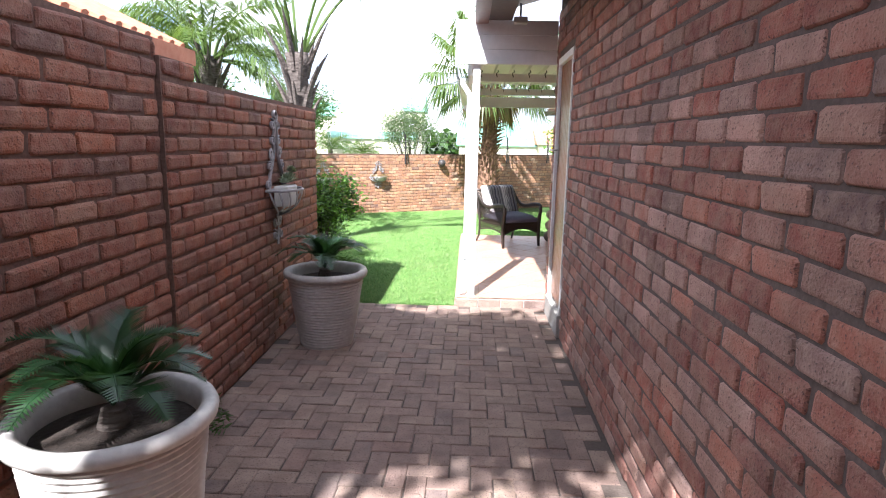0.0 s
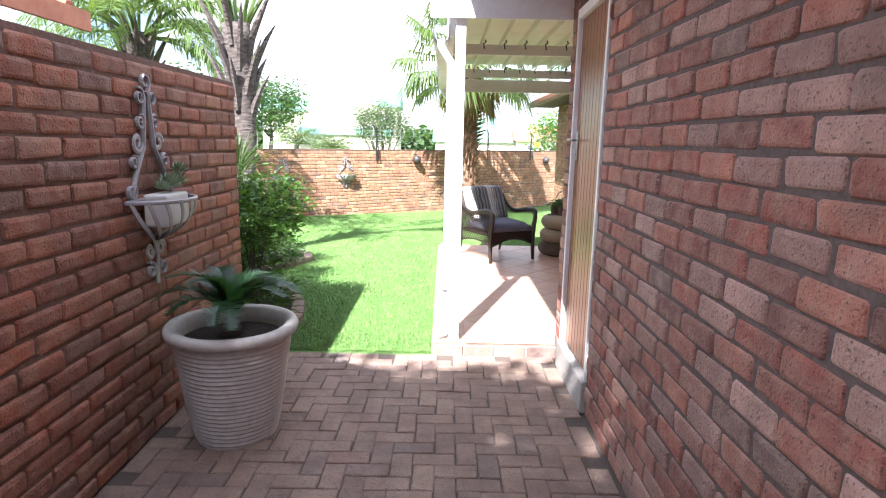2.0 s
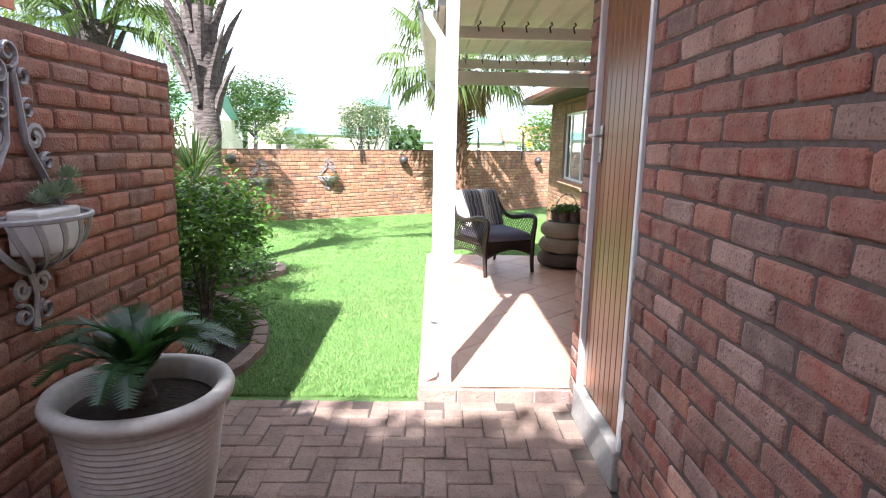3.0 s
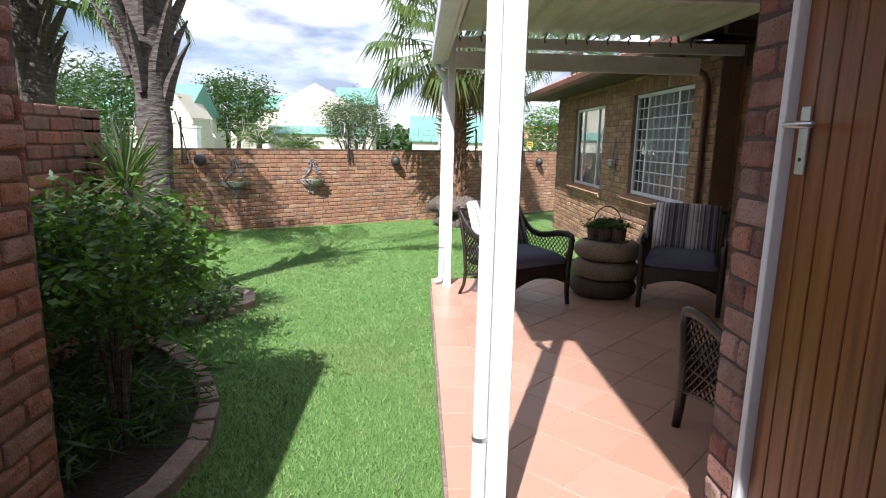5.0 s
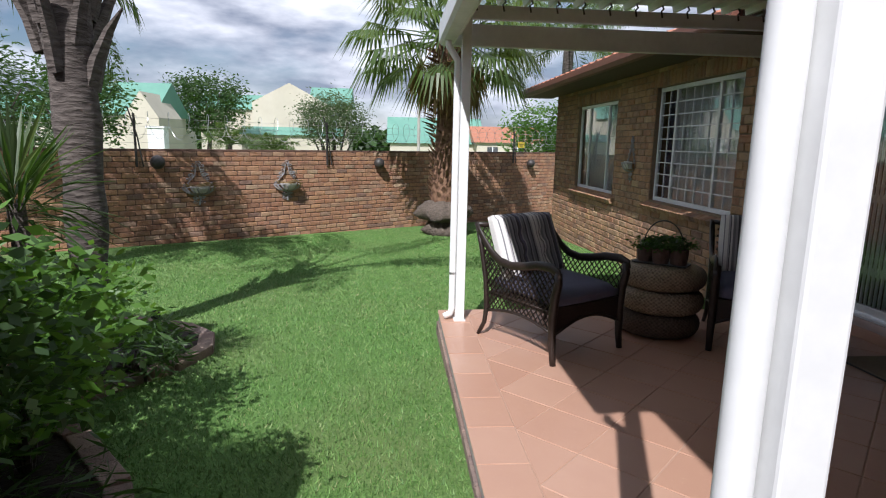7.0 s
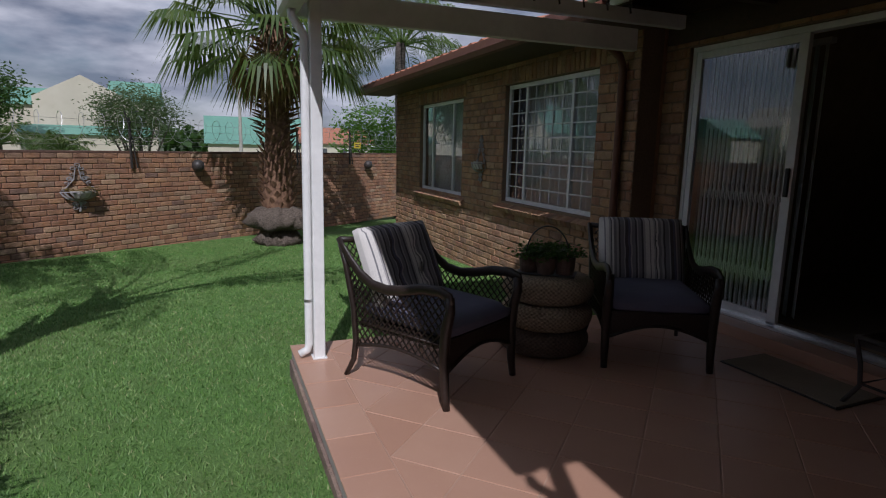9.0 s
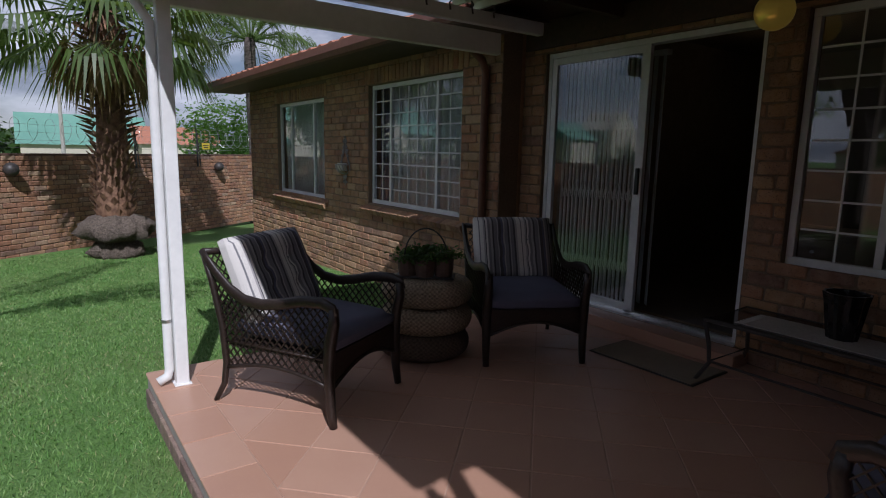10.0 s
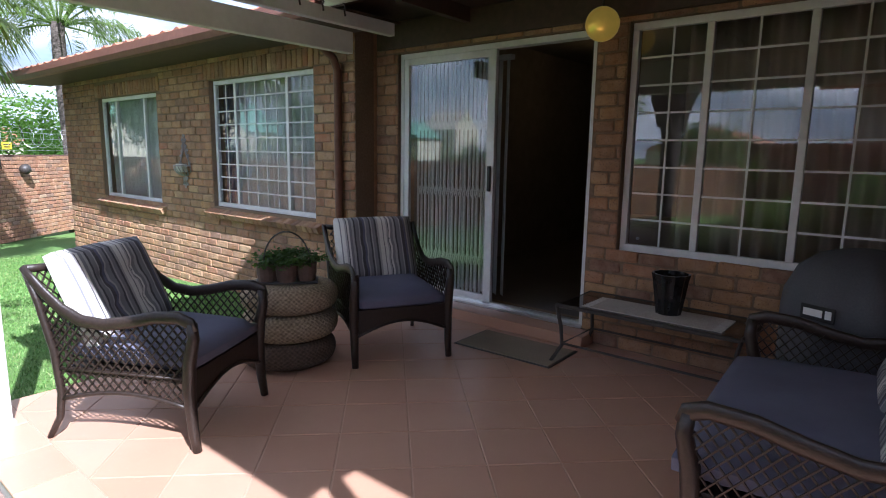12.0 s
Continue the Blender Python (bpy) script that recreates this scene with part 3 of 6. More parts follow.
# rooms behind the openings, their walls and ceilings coloured dark for the dimness inside
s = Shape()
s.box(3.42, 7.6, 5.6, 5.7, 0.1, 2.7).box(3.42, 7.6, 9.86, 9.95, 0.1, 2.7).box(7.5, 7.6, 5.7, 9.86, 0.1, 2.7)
setting("wall_lounge", s, "room", "plain walls of the lounge, dimness put into their colour", "wall")
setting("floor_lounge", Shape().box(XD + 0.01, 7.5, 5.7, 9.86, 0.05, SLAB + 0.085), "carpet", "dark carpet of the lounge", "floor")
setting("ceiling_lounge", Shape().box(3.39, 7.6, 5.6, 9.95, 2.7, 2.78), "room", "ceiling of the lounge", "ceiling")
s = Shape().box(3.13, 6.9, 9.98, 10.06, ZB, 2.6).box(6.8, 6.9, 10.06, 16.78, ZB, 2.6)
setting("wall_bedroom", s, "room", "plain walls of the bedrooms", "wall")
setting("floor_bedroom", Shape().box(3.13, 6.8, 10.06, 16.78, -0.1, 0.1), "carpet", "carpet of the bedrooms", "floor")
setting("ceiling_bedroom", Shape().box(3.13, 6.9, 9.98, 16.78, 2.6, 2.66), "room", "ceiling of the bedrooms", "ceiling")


# ---- patio slab and tiles ----
PX0, PX1, PY0, PY1 = -0.09, XD, 5.51, 9.50
s = Shape().box(PX0 + 0.01, PX1, PY0 + 0.01, PY1 - 0.01, -0.35, SLAB - 0.012)
slab = setting("patio", s, "concrete", "raised patio slab with terracotta tiles", "patio")
part("grout_bed", Shape().box(PX0 + 0.004, PX1 - 0.001, PY0 + 0.004, PY1 - 0.004, SLAB - 0.0115, SLAB - 0.0035), "grout", slab)
rim = Shape()
for i in range(17):
    rim.box(PX0 - 0.012, PX0 + 0.009, PY0 + 0.02 + i * 0.23, PY0 + 0.24 + i * 0.23, -0.30, SLAB - 0.075, 0.006)
for i in range(14):
    rim.box(PX0 + 0.0 + i * 0.225, PX0 + 0.215 + i * 0.225, PY0 - 0.008, PY0 + 0.009, -0.02, SLAB - 0.02, 0.006)
part("edge_course", rim, "paver", slab)
# border tiles along the lawn, then tiles laid on the diagonal
BORDER = 0.235


def tile_piece(pts):
    """A tile with a slightly rounded edge, from its outline."""
    c = Vector((sum(p[0] for p in pts) / len(pts), sum(p[1] for p in pts) / len(pts)))
    n = len(pts)
    inner = [tuple(c + (Vector(p) - c) * (1 - 0.004 / max(0.02, (Vector(p) - c).length))) for p in pts]
    sh = Shape()
    vs = [(*p, SLAB - 0.009) for p in pts] + [(*p, SLAB - 0.0015) for p in pts] + [(*p, SLAB) for p in inner]
    fs = [tuple(range(2 * n, 3 * n))]
    for k in (0, n):
        fs += [(k + i, k + (i + 1) % n, k + n + (i + 1) % n, k + n + i) for i in range(n)]
    return sh.add(vs, fs)


def clip(poly, axis, limit, sign):
    out = []
    for a, b in zip(poly, poly[1:] + poly[:1]):
        da, db = sign * (a[axis] - limit), sign * (b[axis] - limit)
        if da >= 0:
            out.append(a)
        if (da >= 0) != (db >= 0):
            t = da / (da - db)
            out.append((a[0] + t * (b[0] - a[0]), a[1] + t * (b[1] - a[1])))
    return out


k = 0
while PY0 + k * 0.33 < PY1:
    a, b = PY0 + k * 0.33 + 0.003, min(PY0 + (k + 1) * 0.33, PY1) - 0.003
    if b - a > 0.03:
        part("tile", tile_piece([(PX0, a), (PX0 + BORDER - 0.005, a), (PX0 + BORDER - 0.005, b), (PX0, b)]), "tile", slab)
    k += 1
P = 0.326
for i in range(-16, 17):
    for j in range(-16, 17):
        h = P / 2 - 0.003
        cx, cy = 0.145 + 0.7071 * P * (i + j + 1), 8.38 + 0.7071 * P * (j - i)
        q = [(cx - 1.4142 * h, cy), (cx, cy - 1.4142 * h), (cx + 1.4142 * h, cy), (cx, cy + 1.4142 * h)]
        q = clip(clip(clip(clip(q, 0, PX0 + BORDER, 1), 0, PX1 - 0.004, -1), 1, PY0 + 0.004, 1), 1, PY1 - 0.004, -1)
        if len(q) >= 3:
            ar = abs(sum(a[0] * b[1] - b[0] * a[1] for a, b in zip(q, q[1:] + q[:1]))) / 2
            if ar > 0.002:
                part("tile", tile_piece(q), "tile", slab)


# ---- roofs ----
roof = thing("patio_roof", Matrix(), "white steel patio roof on slim posts", "patio roof")


def sheet_z(px, py):
    return 2.50 + 0.004 * (px + 0.1)


s = Shape()
us = []
px = -0.035
while px < 2.30:
    us += [(px, 0.0), (px + 0.145, 0.0), (px + 0.155, -0.045), (px + 0.18, -0.045), (px + 0.19, 0.0)]
    px += 0.195
for i, (a, dz) in enumerate(us):
    for t in (0, 0.004):
        for py in (5.52, 9.48):
            s.v.append((a, py, sheet_z(a, py) + dz + t))
for i in range(len(us) - 1):
    k = 4 * i
    s.f += [(k, k + 4, k + 5, k + 1), (k + 2, k + 3, k + 7, k + 6)]
part("roof_sheet", s, "sheet", roof, "cream corrugated roof sheet")
PURLINS = (7.35, 9.30)
for py in PURLINS:
    part("purlin", Shape().box(0.024, 2.80 if py > 9 else 2.34, py - 0.03, py + 0.03, 2.32, 2.415, 0.004), "white", roof)
s = Shape()
for py in PURLINS:
    for i in range(12):
        px = 0.13 + i * 0.195
        s.tube([(px, py - 0.052, 2.37), (px - 0.012, py - 0.056, 2.415), (px + 0.012, py - 0.04, 2.435), (px, py - 0.02, 2.48)], 0.007, 5)
part("sheet_clips", s, "iron_dark", roof)
part("end_beam", Shape().box(-0.03, 2.42, 9.33, 9.39, 2.14, 2.295, 0.004), "white", roof)
part("side_beam", Shape().box(-0.02, 0.02, 5.64, 9.26, 2.20, 2.495, 0.004), "white", roof)
for i in range(3):
    part("fascia_board", Shape().box(-0.14, XR - 0.012, 5.485, 5.512, 2.285 + i * 0.128, 2.285 + i * 0.128 + 0.125, 0.004), "white", roof)
s = Shape()
prof = [(-0.20, 2.30), (-0.20, 2.19), (-0.185, 2.17), (-0.11, 2.17), (-0.105, 2.19), (-0.105, 2.27), (-0.10, 2.27), (-0.098, 2.165), (-0.11, 2.155), (-0.19, 2.155), (-0.21, 2.18), (-0.21, 2.31)]
s.add([(a + 0.085, 5.6, b) for a, b in prof] + [(a + 0.085, 9.46, b) for a, b in prof], [(i, i + 1, len(prof) + i + 1, len(prof) + i) for i in range(len(prof) - 1)])
part("gutter", s, "steel_white", roof, "white steel gutter")
for py, low in ((5.565, 0), (9.22, 1)):
    part("post", Shape().box(0.024, 0.092, py - 0.036, py + 0.036, SLAB, 2.42, 0.006), "white", roof, "white square steel post")
    part("foot_plate", Shape().box(0.012, 0.102, py - 0.05, py + 0.05, SLAB, SLAB + 0.008, 0.002), "white", roof)
    x0 = -0.002
    pipe = part("downpipe", Shape().tube([(-0.07, py, 2.16), (-0.07, py, 2.12), (x0, py + 0.01, 2.02), (x0, py + 0.01, 1.9), (x0, py + 0.01, SLAB + 0.09), (x0 - 0.01, py + 0.01, SLAB + 0.05), (x0 - 0.06, py + 0.01, SLAB + 0.025)], 0.025, 14), "white", roof, "round white plastic downpipe", True)
    for z in (0.46,):
        part("pipe_clip", Shape().tube([(x0, py + 0.01, z - 0.008), (x0, py + 0.01, z + 0.008)], 0.028, 14), "steel", pipe)

# garage eave above the passage
s = Shape()
s.add([(0.153, -1.48, 2.78), (0.153, 5.46, 2.78), (3.5, 5.46, 3.75), (3.5, -1.48, 3.75), (0.153, -1.48, 2.70), (0.153, 5.46, 2.70), (3.5, 5.46, 3.67), (3.5, -1.48, 3.67)],
      [(0, 1, 2, 3), (4, 7, 6, 5), (0, 4, 5, 1), (1, 5, 6, 2), (2, 6, 7, 3), (3, 7, 4, 0)])
groof = thing("garage_roof", Matrix(), "brown timber eaves and tiled roof over the passage", "roof")
part("roof_deck", s, "dark_timber", groof)
part("fascia", Shape().box(0.03, 0.15, -1.48, 5.47, 2.63, 2.80, 0.005), "brown_paint", groof, "brown painted fascia")
for i in range(7):
    y = 3.6 - i * 0.8
    part("rafter", Shape().prism([(y - 0.025, 2.60), (y + 0.025, 2.60), (y + 0.025, 2.698), (y - 0.025, 2.698)], 0.152, XR - 0.012), "dark_timber", groof)
part("ceiling_over_wall", Shape().box(XR + 0.0, 3.3, 5.42, 5.455, 2.74, 3.6), "dark_timber", groof)

part("soffit_board", Shape().box(0.152, 0.36, 3.9, 5.44, 2.655, 2.695), "dark_timber", groof)
el = thing("eave_light", pose(0.42, 5.30, 2.60), "small white floodlight under the dark eaves", "lamp")
part("housing", Shape().box(-0.06, 0.06, -0.04, 0.04, 0.0, 0.055, 0.01), "plaster", el)
part("bracket", Shape().tube([(0, 0, 0.05), (0, 0, 0.165)], 0.010, 6), "iron_dark", el)

# tiled roof of the house wing and over the patio wall
hroof = thing("house_roof", Matrix(), "terracotta tiled house roof with brown gutter", "roof")
tan_r = 0.36
x_e = 2.32
s = Shape()
for lo in (0.0, -0.06):
    s.v += [(x_e, 9.3, 2.52 + lo), (x_e, 17.55, 2.52 + lo), (8.0, 17.55, 2.52 + tan_r * (8.0 - x_e) + lo), (8.0, 9.3, 2.52 + tan_r * (8.0 - x_e) + lo)]
s.f = [(0, 3, 2, 1), (4, 5, 6, 7), (0, 1, 5, 4), (1, 2, 6, 5), (2, 3, 7, 6), (3, 0, 4, 7)]
part("roof_deck", s, "dark_timber", hroof)
s = Shape()
r = random.Random(8)
sl = math.hypot(1, tan_r)
for row in range(10):
    a0 = row * 0.32 - 0.05
    for col in range(28):
        y0 = 9.3 + col * 0.298
        pts = []
        for aa, lift in ((a0, 0.055), (a0 + 0.34, 0.02)):
            for q in range(6):
                yy = y0 + 0.298 * q / 5
                pts.append((x_e + aa / sl, yy, 2.535 + tan_r * aa / sl + lift + 0.028 * math.sin(q / 5 * math.pi * 2) + r.uniform(-0.002, 0.002)))
        s.add(pts, [(q, q + 1, q + 7, q + 6) for q in range(5)])
        s.add([pts[q] for q in range(6)] + [(p[0], p[1], p[2] - 0.025) for p in pts[:6]], [(q, q + 6, q + 7, q + 1) for q in range(5)])
part("roof_tiles", s, "roof_tile", hroof, kind="stuff")
gut = Shape()
prof = [(0.0, 0.085), (-0.09, 0.085), (-0.10, 0.0), (-0.08, -0.055), (0.0, -0.055)]
gut.add([(x_e - 0.005 + a, 9.6, 2.47 + b) for a, b in prof] + [(x_e - 0.005 + a, 17.55, 2.47 + b) for a, b in prof], [(i, i + 1, 6 + i, 5 + i) for i in range(4)] + [(0, 1, 2, 3, 4), (9, 8, 7, 6, 5)])
part("gutter", gut, "brown_paint", hroof, "red-brown painted gutter")
part("soffit", Shape().box(x_e + 0.01, XW - 0.015, 9.3, 17.5, 2.425, 2.445), "dark_timber", hroof)
part("downpipe", Shape().tube([(x_e + 0.2, 10.05, 2.42), (2.60, 10.04, 2.36), (2.80, 10.02, 2.22), (2.845, 10.02, 2.12), (2.845, 10.02, 1.0), (2.845, 10.02, SLAB - 0.3)], 0.036, 10), "brown_paint", hroof, "brown painted downpipe", True)
# timber ceiling beams where the patio roof meets the house
s = Shape().box(2.28, XD + 0.25, 5.62, 9.7, 2.53, 2.60)
part("eave_boards", s, "dark_timber", hroof)
part("wall_plate", Shape().box(XD - 0.045, XD - 0.012, 5.82, 9.8, 2.30, 2.515), "dark_timber", hroof)
for y in (6.4, 7.6, 8.8):
    part("rafter", Shape().box(2.36, XD - 0.046, y - 0.03, y + 0.03, 2.42, 2.529), "dark_timber", hroof)

# ---- garage door: varnished boards in a white frame ----
d = thing("door_1", Matrix(), "varnished vertical-board timber door in a white frame", "door")
y0, y1 = DOOR
boards = 9
for i in range(boards):
    a, b = y0 + 0.04 + i * (y1 - y0 - 0.08) / boards, y0 + 0.04 + (i + 1) * (y1 - y0 - 0.08) / boards
    part("board", Shape().box(XR + 0.012, XR + 0.05, a + 0.0015, b - 0.0015, 0.21, 2.255, 0.004), "varnish", d)
for a, b in ((y0 + 0.004, y0 + 0.035), (y1 - 0.035, y1 - 0.004)):
    part("jamb", Shape().box(XR - 0.014, XR + 0.07, a, b, 0.19, 2.316, 0.004), "white", d, "white painted steel jamb")
part("head", Shape().box(XR - 0.014, XR + 0.07, y0 + 0.036, y1 - 0.036, 2.26, 2.316, 0.004), "white", d)
part("threshold", Shape().box(XR - 0.03, XR + 0.21, y0 + 0.002, y1 - 0.002, 0.0, 0.188, 0.008), "concrete", d, "raised concrete threshold")
part("backing", Shape().box(XR + 0.055, XR + 0.075, y0 + 0.05, y1 - 0.05, 0.19, 2.24), "dark_timber", d)
lock = part("lock_plate", Shape().box(XR + 0.004, XR + 0.012, y1 - 0.112, y1 - 0.072, 1.40, 1.58, 0.003), "steel", d, "brushed steel lock plate")
part("handle", Shape().tube([(XR + 0.004, y1 - 0.092, 1.53), (XR - 0.05, y1 - 0.092, 1.53), (XR - 0.055, y1 - 0.11, 1.53), (XR - 0.052, y1 - 0.21, 1.528)], 0.009, 8), "steel", lock, "", True)
part("keyhole", Shape().tube([(XR + 0.0035, y1 - 0.092, 1.44), (XR + 0.002, y1 - 0.092, 1.44)], 0.006, 8), "black", lock)


# ---- windows of the wing ----
def window(name, X, y0, y1, z0, z1, lights, rows, label, bars):
    """A steel window in a wall facing -x. lights: shares of the width; rows and columns of small panes behind bars."""
    w = tagged(thing(name, Matrix(), label, "window"), kind="structure")
    xf = X + 0.05
    fr = part("window_frame", Shape().box(xf, xf + 0.045, y0 + 0.002, y1 - 0.002, z0 + 0.002, z0 + 0.05, 0.004).box(xf, xf + 0.045, y0 + 0.002, y1 - 0.002, z1 - 0.05, z1 - 0.002, 0.004).box(xf, xf + 0.045, y0 + 0.002, y0 + 0.045, z0 + 0.05, z1 - 0.05, 0.004).box(xf, xf + 0.045, y1 - 0.045, y1 - 0.002, z0 + 0.05, z1 - 0.05, 0.004), "steel_white", w, "white painted steel frame")
    ya = y1 - 0.045
    total = y1 - y0 - 0.09
    for k, share in enumerate(lights):
        yb = ya - total * share
        if k < len(lights) - 1:
            part("mullion", Shape().box(xf + 0.001, xf + 0.05, yb - 0.022, yb + 0.022, z0 + 0.05, z1 - 0.05, 0.004), "steel_white", w)
        pane = part("pane", Shape().box(xf + 0.02, xf + 0.024, yb + 0.01, ya - 0.01, z0 + 0.045, z1 - 0.045), "glass", w)
        pane.visible_shadow = False
        nr, nc = bars[k]
        bx = xf + (0.008 if rows else 0.034)
        for i in range(1, nr):
            z = z0 + 0.05 + (z1 - z0 - 0.1) * i / nr
            part("glazing_bar", Shape().box(bx, bx + 0.010, yb + 0.02, ya - 0.02, z - 0.006, z + 0.006), "steel_white", w)
        for i in range(1, nc):
            y = yb + (ya - yb) * i / nc
            part("glazing_bar", Shape().box(bx + 0.0015, bx + 0.0085, y - 0.006, y + 0.006, z0 + 0.05, z1 - 0.05), "steel_white", w)
        ya = yb
    return w


def curtain(name, X, y0, y1, z0, z1, material, label, amp=0.03, waves=9):
    s = Shape()
    n = waves * 8
    for j, z in enumerate((z0, (z0 + z1) / 2, z1)):
        for i in range(n + 1):
            y = y0 + (y1 - y0) * i / n
            s.v.append((X + amp * math.sin(i / 8 * 2 * math.pi) + 0.3 * amp * math.sin(i * 0.37 + j), y, z))
    s.f = [(j * (n + 1) + i, j * (n + 1) + i + 1, (j + 1) * (n + 1) + i + 1, (j + 1) * (n + 1) + i) for j in range(2) for i in range(n)]
    ob = new(name, s.mesh(name, MAT[material], True))
    ob.modifiers.new("thickness", "SOLIDIFY").thickness = 0.003
    return tagged(ob, label=label, category="curtain")


window("window_1", XW, *W1, (0.25, 0.5, 0.25), 0, "white steel casement window with three plain lights", ((1, 1), (1, 1), (1, 1)))
window("window_2", XW, *W2, (0.22, 0.53, 0.25), 1, "white steel window with small panes and bars", ((9, 2), (9, 5), (9, 2)))
curtain("lace_curtain", XW + 0.17, W2[0] + 0.02, W2[1] - 0.25, W2[2] + 0.02, W2[3] - 0.02, "lace", "white lace curtain hanging behind the barred window", 0.018, 16)
curtain("blue_curtain", XW + 0.18, W2[1] - 0.25, W2[1] - 0.02, W2[2] + 0.02, W2[3] - 0.02, "blue_cloth", "dark blue curtain drawn to the side of the window", 0.02, 4)
curtain("lace_curtain", XW + 0.17, W1[0] + 0.02, W1[1] - 0.02, W1[2] + 0.02, W1[3] - 0.02, "lace", "white lace curtain hanging behind the plain window", 0.018, 14)
# brick-on-edge sills, tilted, and their bricks
for k, W in ((1, W1), (2, W2)):
    sl_ = thing("window_sill", pose(XW, 0, 0), "sloping sill of bricks on edge under a window", "window sill", "brick window sills")
    n = 17 if k == 1 else 25
    ys0, ys1 = W[0] - 0.12, W[1] + 0.10
    src = Shape().box(-0.085, 0.07, 0.004, (ys1 - ys0) / n - 0.004, -0.035, 0.035, 0.005).mesh("brick", MAT["brick_tan"])
    for i in range(n):
        ob = new("brick", src)
        ob.matrix_world = pose(0.0, ys0 + i * (ys1 - ys0) / n, W[2] - 0.062, 0, -24, 0)
        ob.parent = sl_

# ---- sliding door, half open, with a folded lattice gate behind the glass ----
sd = tagged(thing("door_2", Matrix(), "half-open aluminium sliding door with a lattice gate", "sliding door"), kind="structure")
ya, yb, za, zb = SD[0], SD[1], SD[2], SD[3]
part("door_frame", Shape().box(XD + 0.03, XD + 0.12, ya + 0.002, ya + 0.04, za, zb - 0.002, 0.003).box(XD + 0.03, XD + 0.12, yb - 0.04, yb - 0.002, za, zb - 0.002, 0.003).box(XD + 0.03, XD + 0.12, ya + 0.04, yb - 0.04, zb - 0.045, zb - 0.002, 0.003), "steel_white", sd)
part("track", Shape().box(XD - 0.02, XD + 0.14, ya + 0.002, yb - 0.002, za - 0.012, za + 0.004).box(XD + 0.035, XD + 0.042, ya, yb, za + 0.004, za + 0.022).box(XD + 0.075, XD + 0.082, ya, yb, za + 0.004, za + 0.022), "steel", sd, "worn aluminium track")
ym = 8.60
leaf = part("sliding_leaf", Shape().box(XD + 0.035, XD + 0.072, ym - 0.035, ym + 0.035, za + 0.005, zb - 0.045, 0.003).box(XD + 0.036, XD + 0.071, yb - 0.095, yb - 0.042, za + 0.005, zb - 0.045, 0.003).box(XD + 0.037, XD + 0.07, ym + 0.035, yb - 0.095, za + 0.005, za + 0.075, 0.003).box(XD + 0.037, XD + 0.07, ym + 0.035, yb - 0.095, zb - 0.10, zb - 0.046, 0.003), "steel_white", sd, "white aluminium leaf")
pane = part("pane", Shape().box(XD + 0.052, XD + 0.057, ym + 0.03, yb - 0.09, za + 0.07, zb - 0.095), "glass", leaf)
pane.visible_shadow = False
part("handle", Shape().box(XD + 0.012, XD + 0.034, ym - 0.018, ym + 0.012, 1.12, 1.32, 0.006), "black", leaf, "black pull handle")
gate = thing("lattice_gate", Matrix(), "folded white steel trellis gate behind the glass door", "security gate")
nb = 19
for i in range(nb):
    y = ym + 0.06 + i * (yb - 0.12 - ym - 0.06) / (nb - 1)
    part("upright", Shape().box(XD + 0.135, XD + 0.15, y - 0.008, y + 0.008, za + 0.02, zb - 0.05), "steel_white", gate)
s = Shape()
stp = (yb - 0.18 - ym) / (nb - 1)
for z in (0.55, 1.12, 1.68):
    for i in range(nb - 1):
        y = ym + 0.06 + i * stp
        s.tube([(XD + 0.130, y, z - 0.07), (XD + 0.130, y + stp, z + 0.07)], 0.006, 4)
        s.tube([(XD + 0.155, y, z + 0.07), (XD + 0.155, y + stp, z - 0.07)], 0.006, 4)
part("lattice", s, "steel_white", gate, kind="stuff")
vb = thing("vertical_blind", Matrix(), "pale grey vertical blind behind the sliding door", "blind")
part("head_rail", Shape().box(XD + 0.26, XD + 0.32, ym - 0.02, yb - 0.05, zb - 0.09, zb - 0.05, 0.004), "blind", vb)
src = Shape().box(-0.045, 0.045, -0.0012, 0.0012, za + 0.03, zb - 0.092).mesh("slat", MAT["blind"])
r = random.Random(14)
for i in range(13):
    ob = new("slat", src)
    ob.matrix_world = pose(XD + 0.29, ym + 0.02 + i * (yb - 0.1 - ym) / 12, 0, 0, 0, 52 + r.uniform(-5, 5))
    ob.parent = vb
s = Shape().box(XD - 0.20, XD - 0.012, ya - 0.1, yb + 0.1, SLAB, SLAB + 0.085, 0.006)
setting("door_step", s, "tile", "low tiled step at the sliding door", "step")

# big living-room window
window("window_3", XD, *W3, (0.30, 0.37, 0.33), 1, "large white steel window with small panes", ((8, 2), (8, 2), (8, 2)))
curtain("curtain", XD + 0.22, W3[0] + 0.02, W3[1] - 0.32, W3[2] - 0.3, W3[3] + 0.1, "curtain", "beige lined curtain drawn half across the window", 0.04, 10)
# lounge chest and ceiling lamp seen through the openings
ch = thing("chest", pose(5.0, 7.95, SLAB + 0.085, 0, 0, 0), "pale wooden chest of drawers in the dim lounge", "chest")
part("carcass", Shape().box(-0.25, 0.25, -0.45, 0.45, 0.06, 0.62, 0.01), "pine", ch)
part("top", Shape().box(-0.28, 0.28, -0.48, 0.48, 0.62, 0.65, 0.006), "pine", ch)
for i in range(2):
    dr = part("drawer", Shape().box(-0.272, -0.251, -0.42, 0.42, 0.10 + i * 0.26, 0.33 + i * 0.26, 0.005), "pine", ch)
    part("knob", Shape().tube([(-0.272, 0, 0.22 + i * 0.26), (-0.295, 0, 0.22 + i * 0.26)], 0.014, 8), "steel", dr)
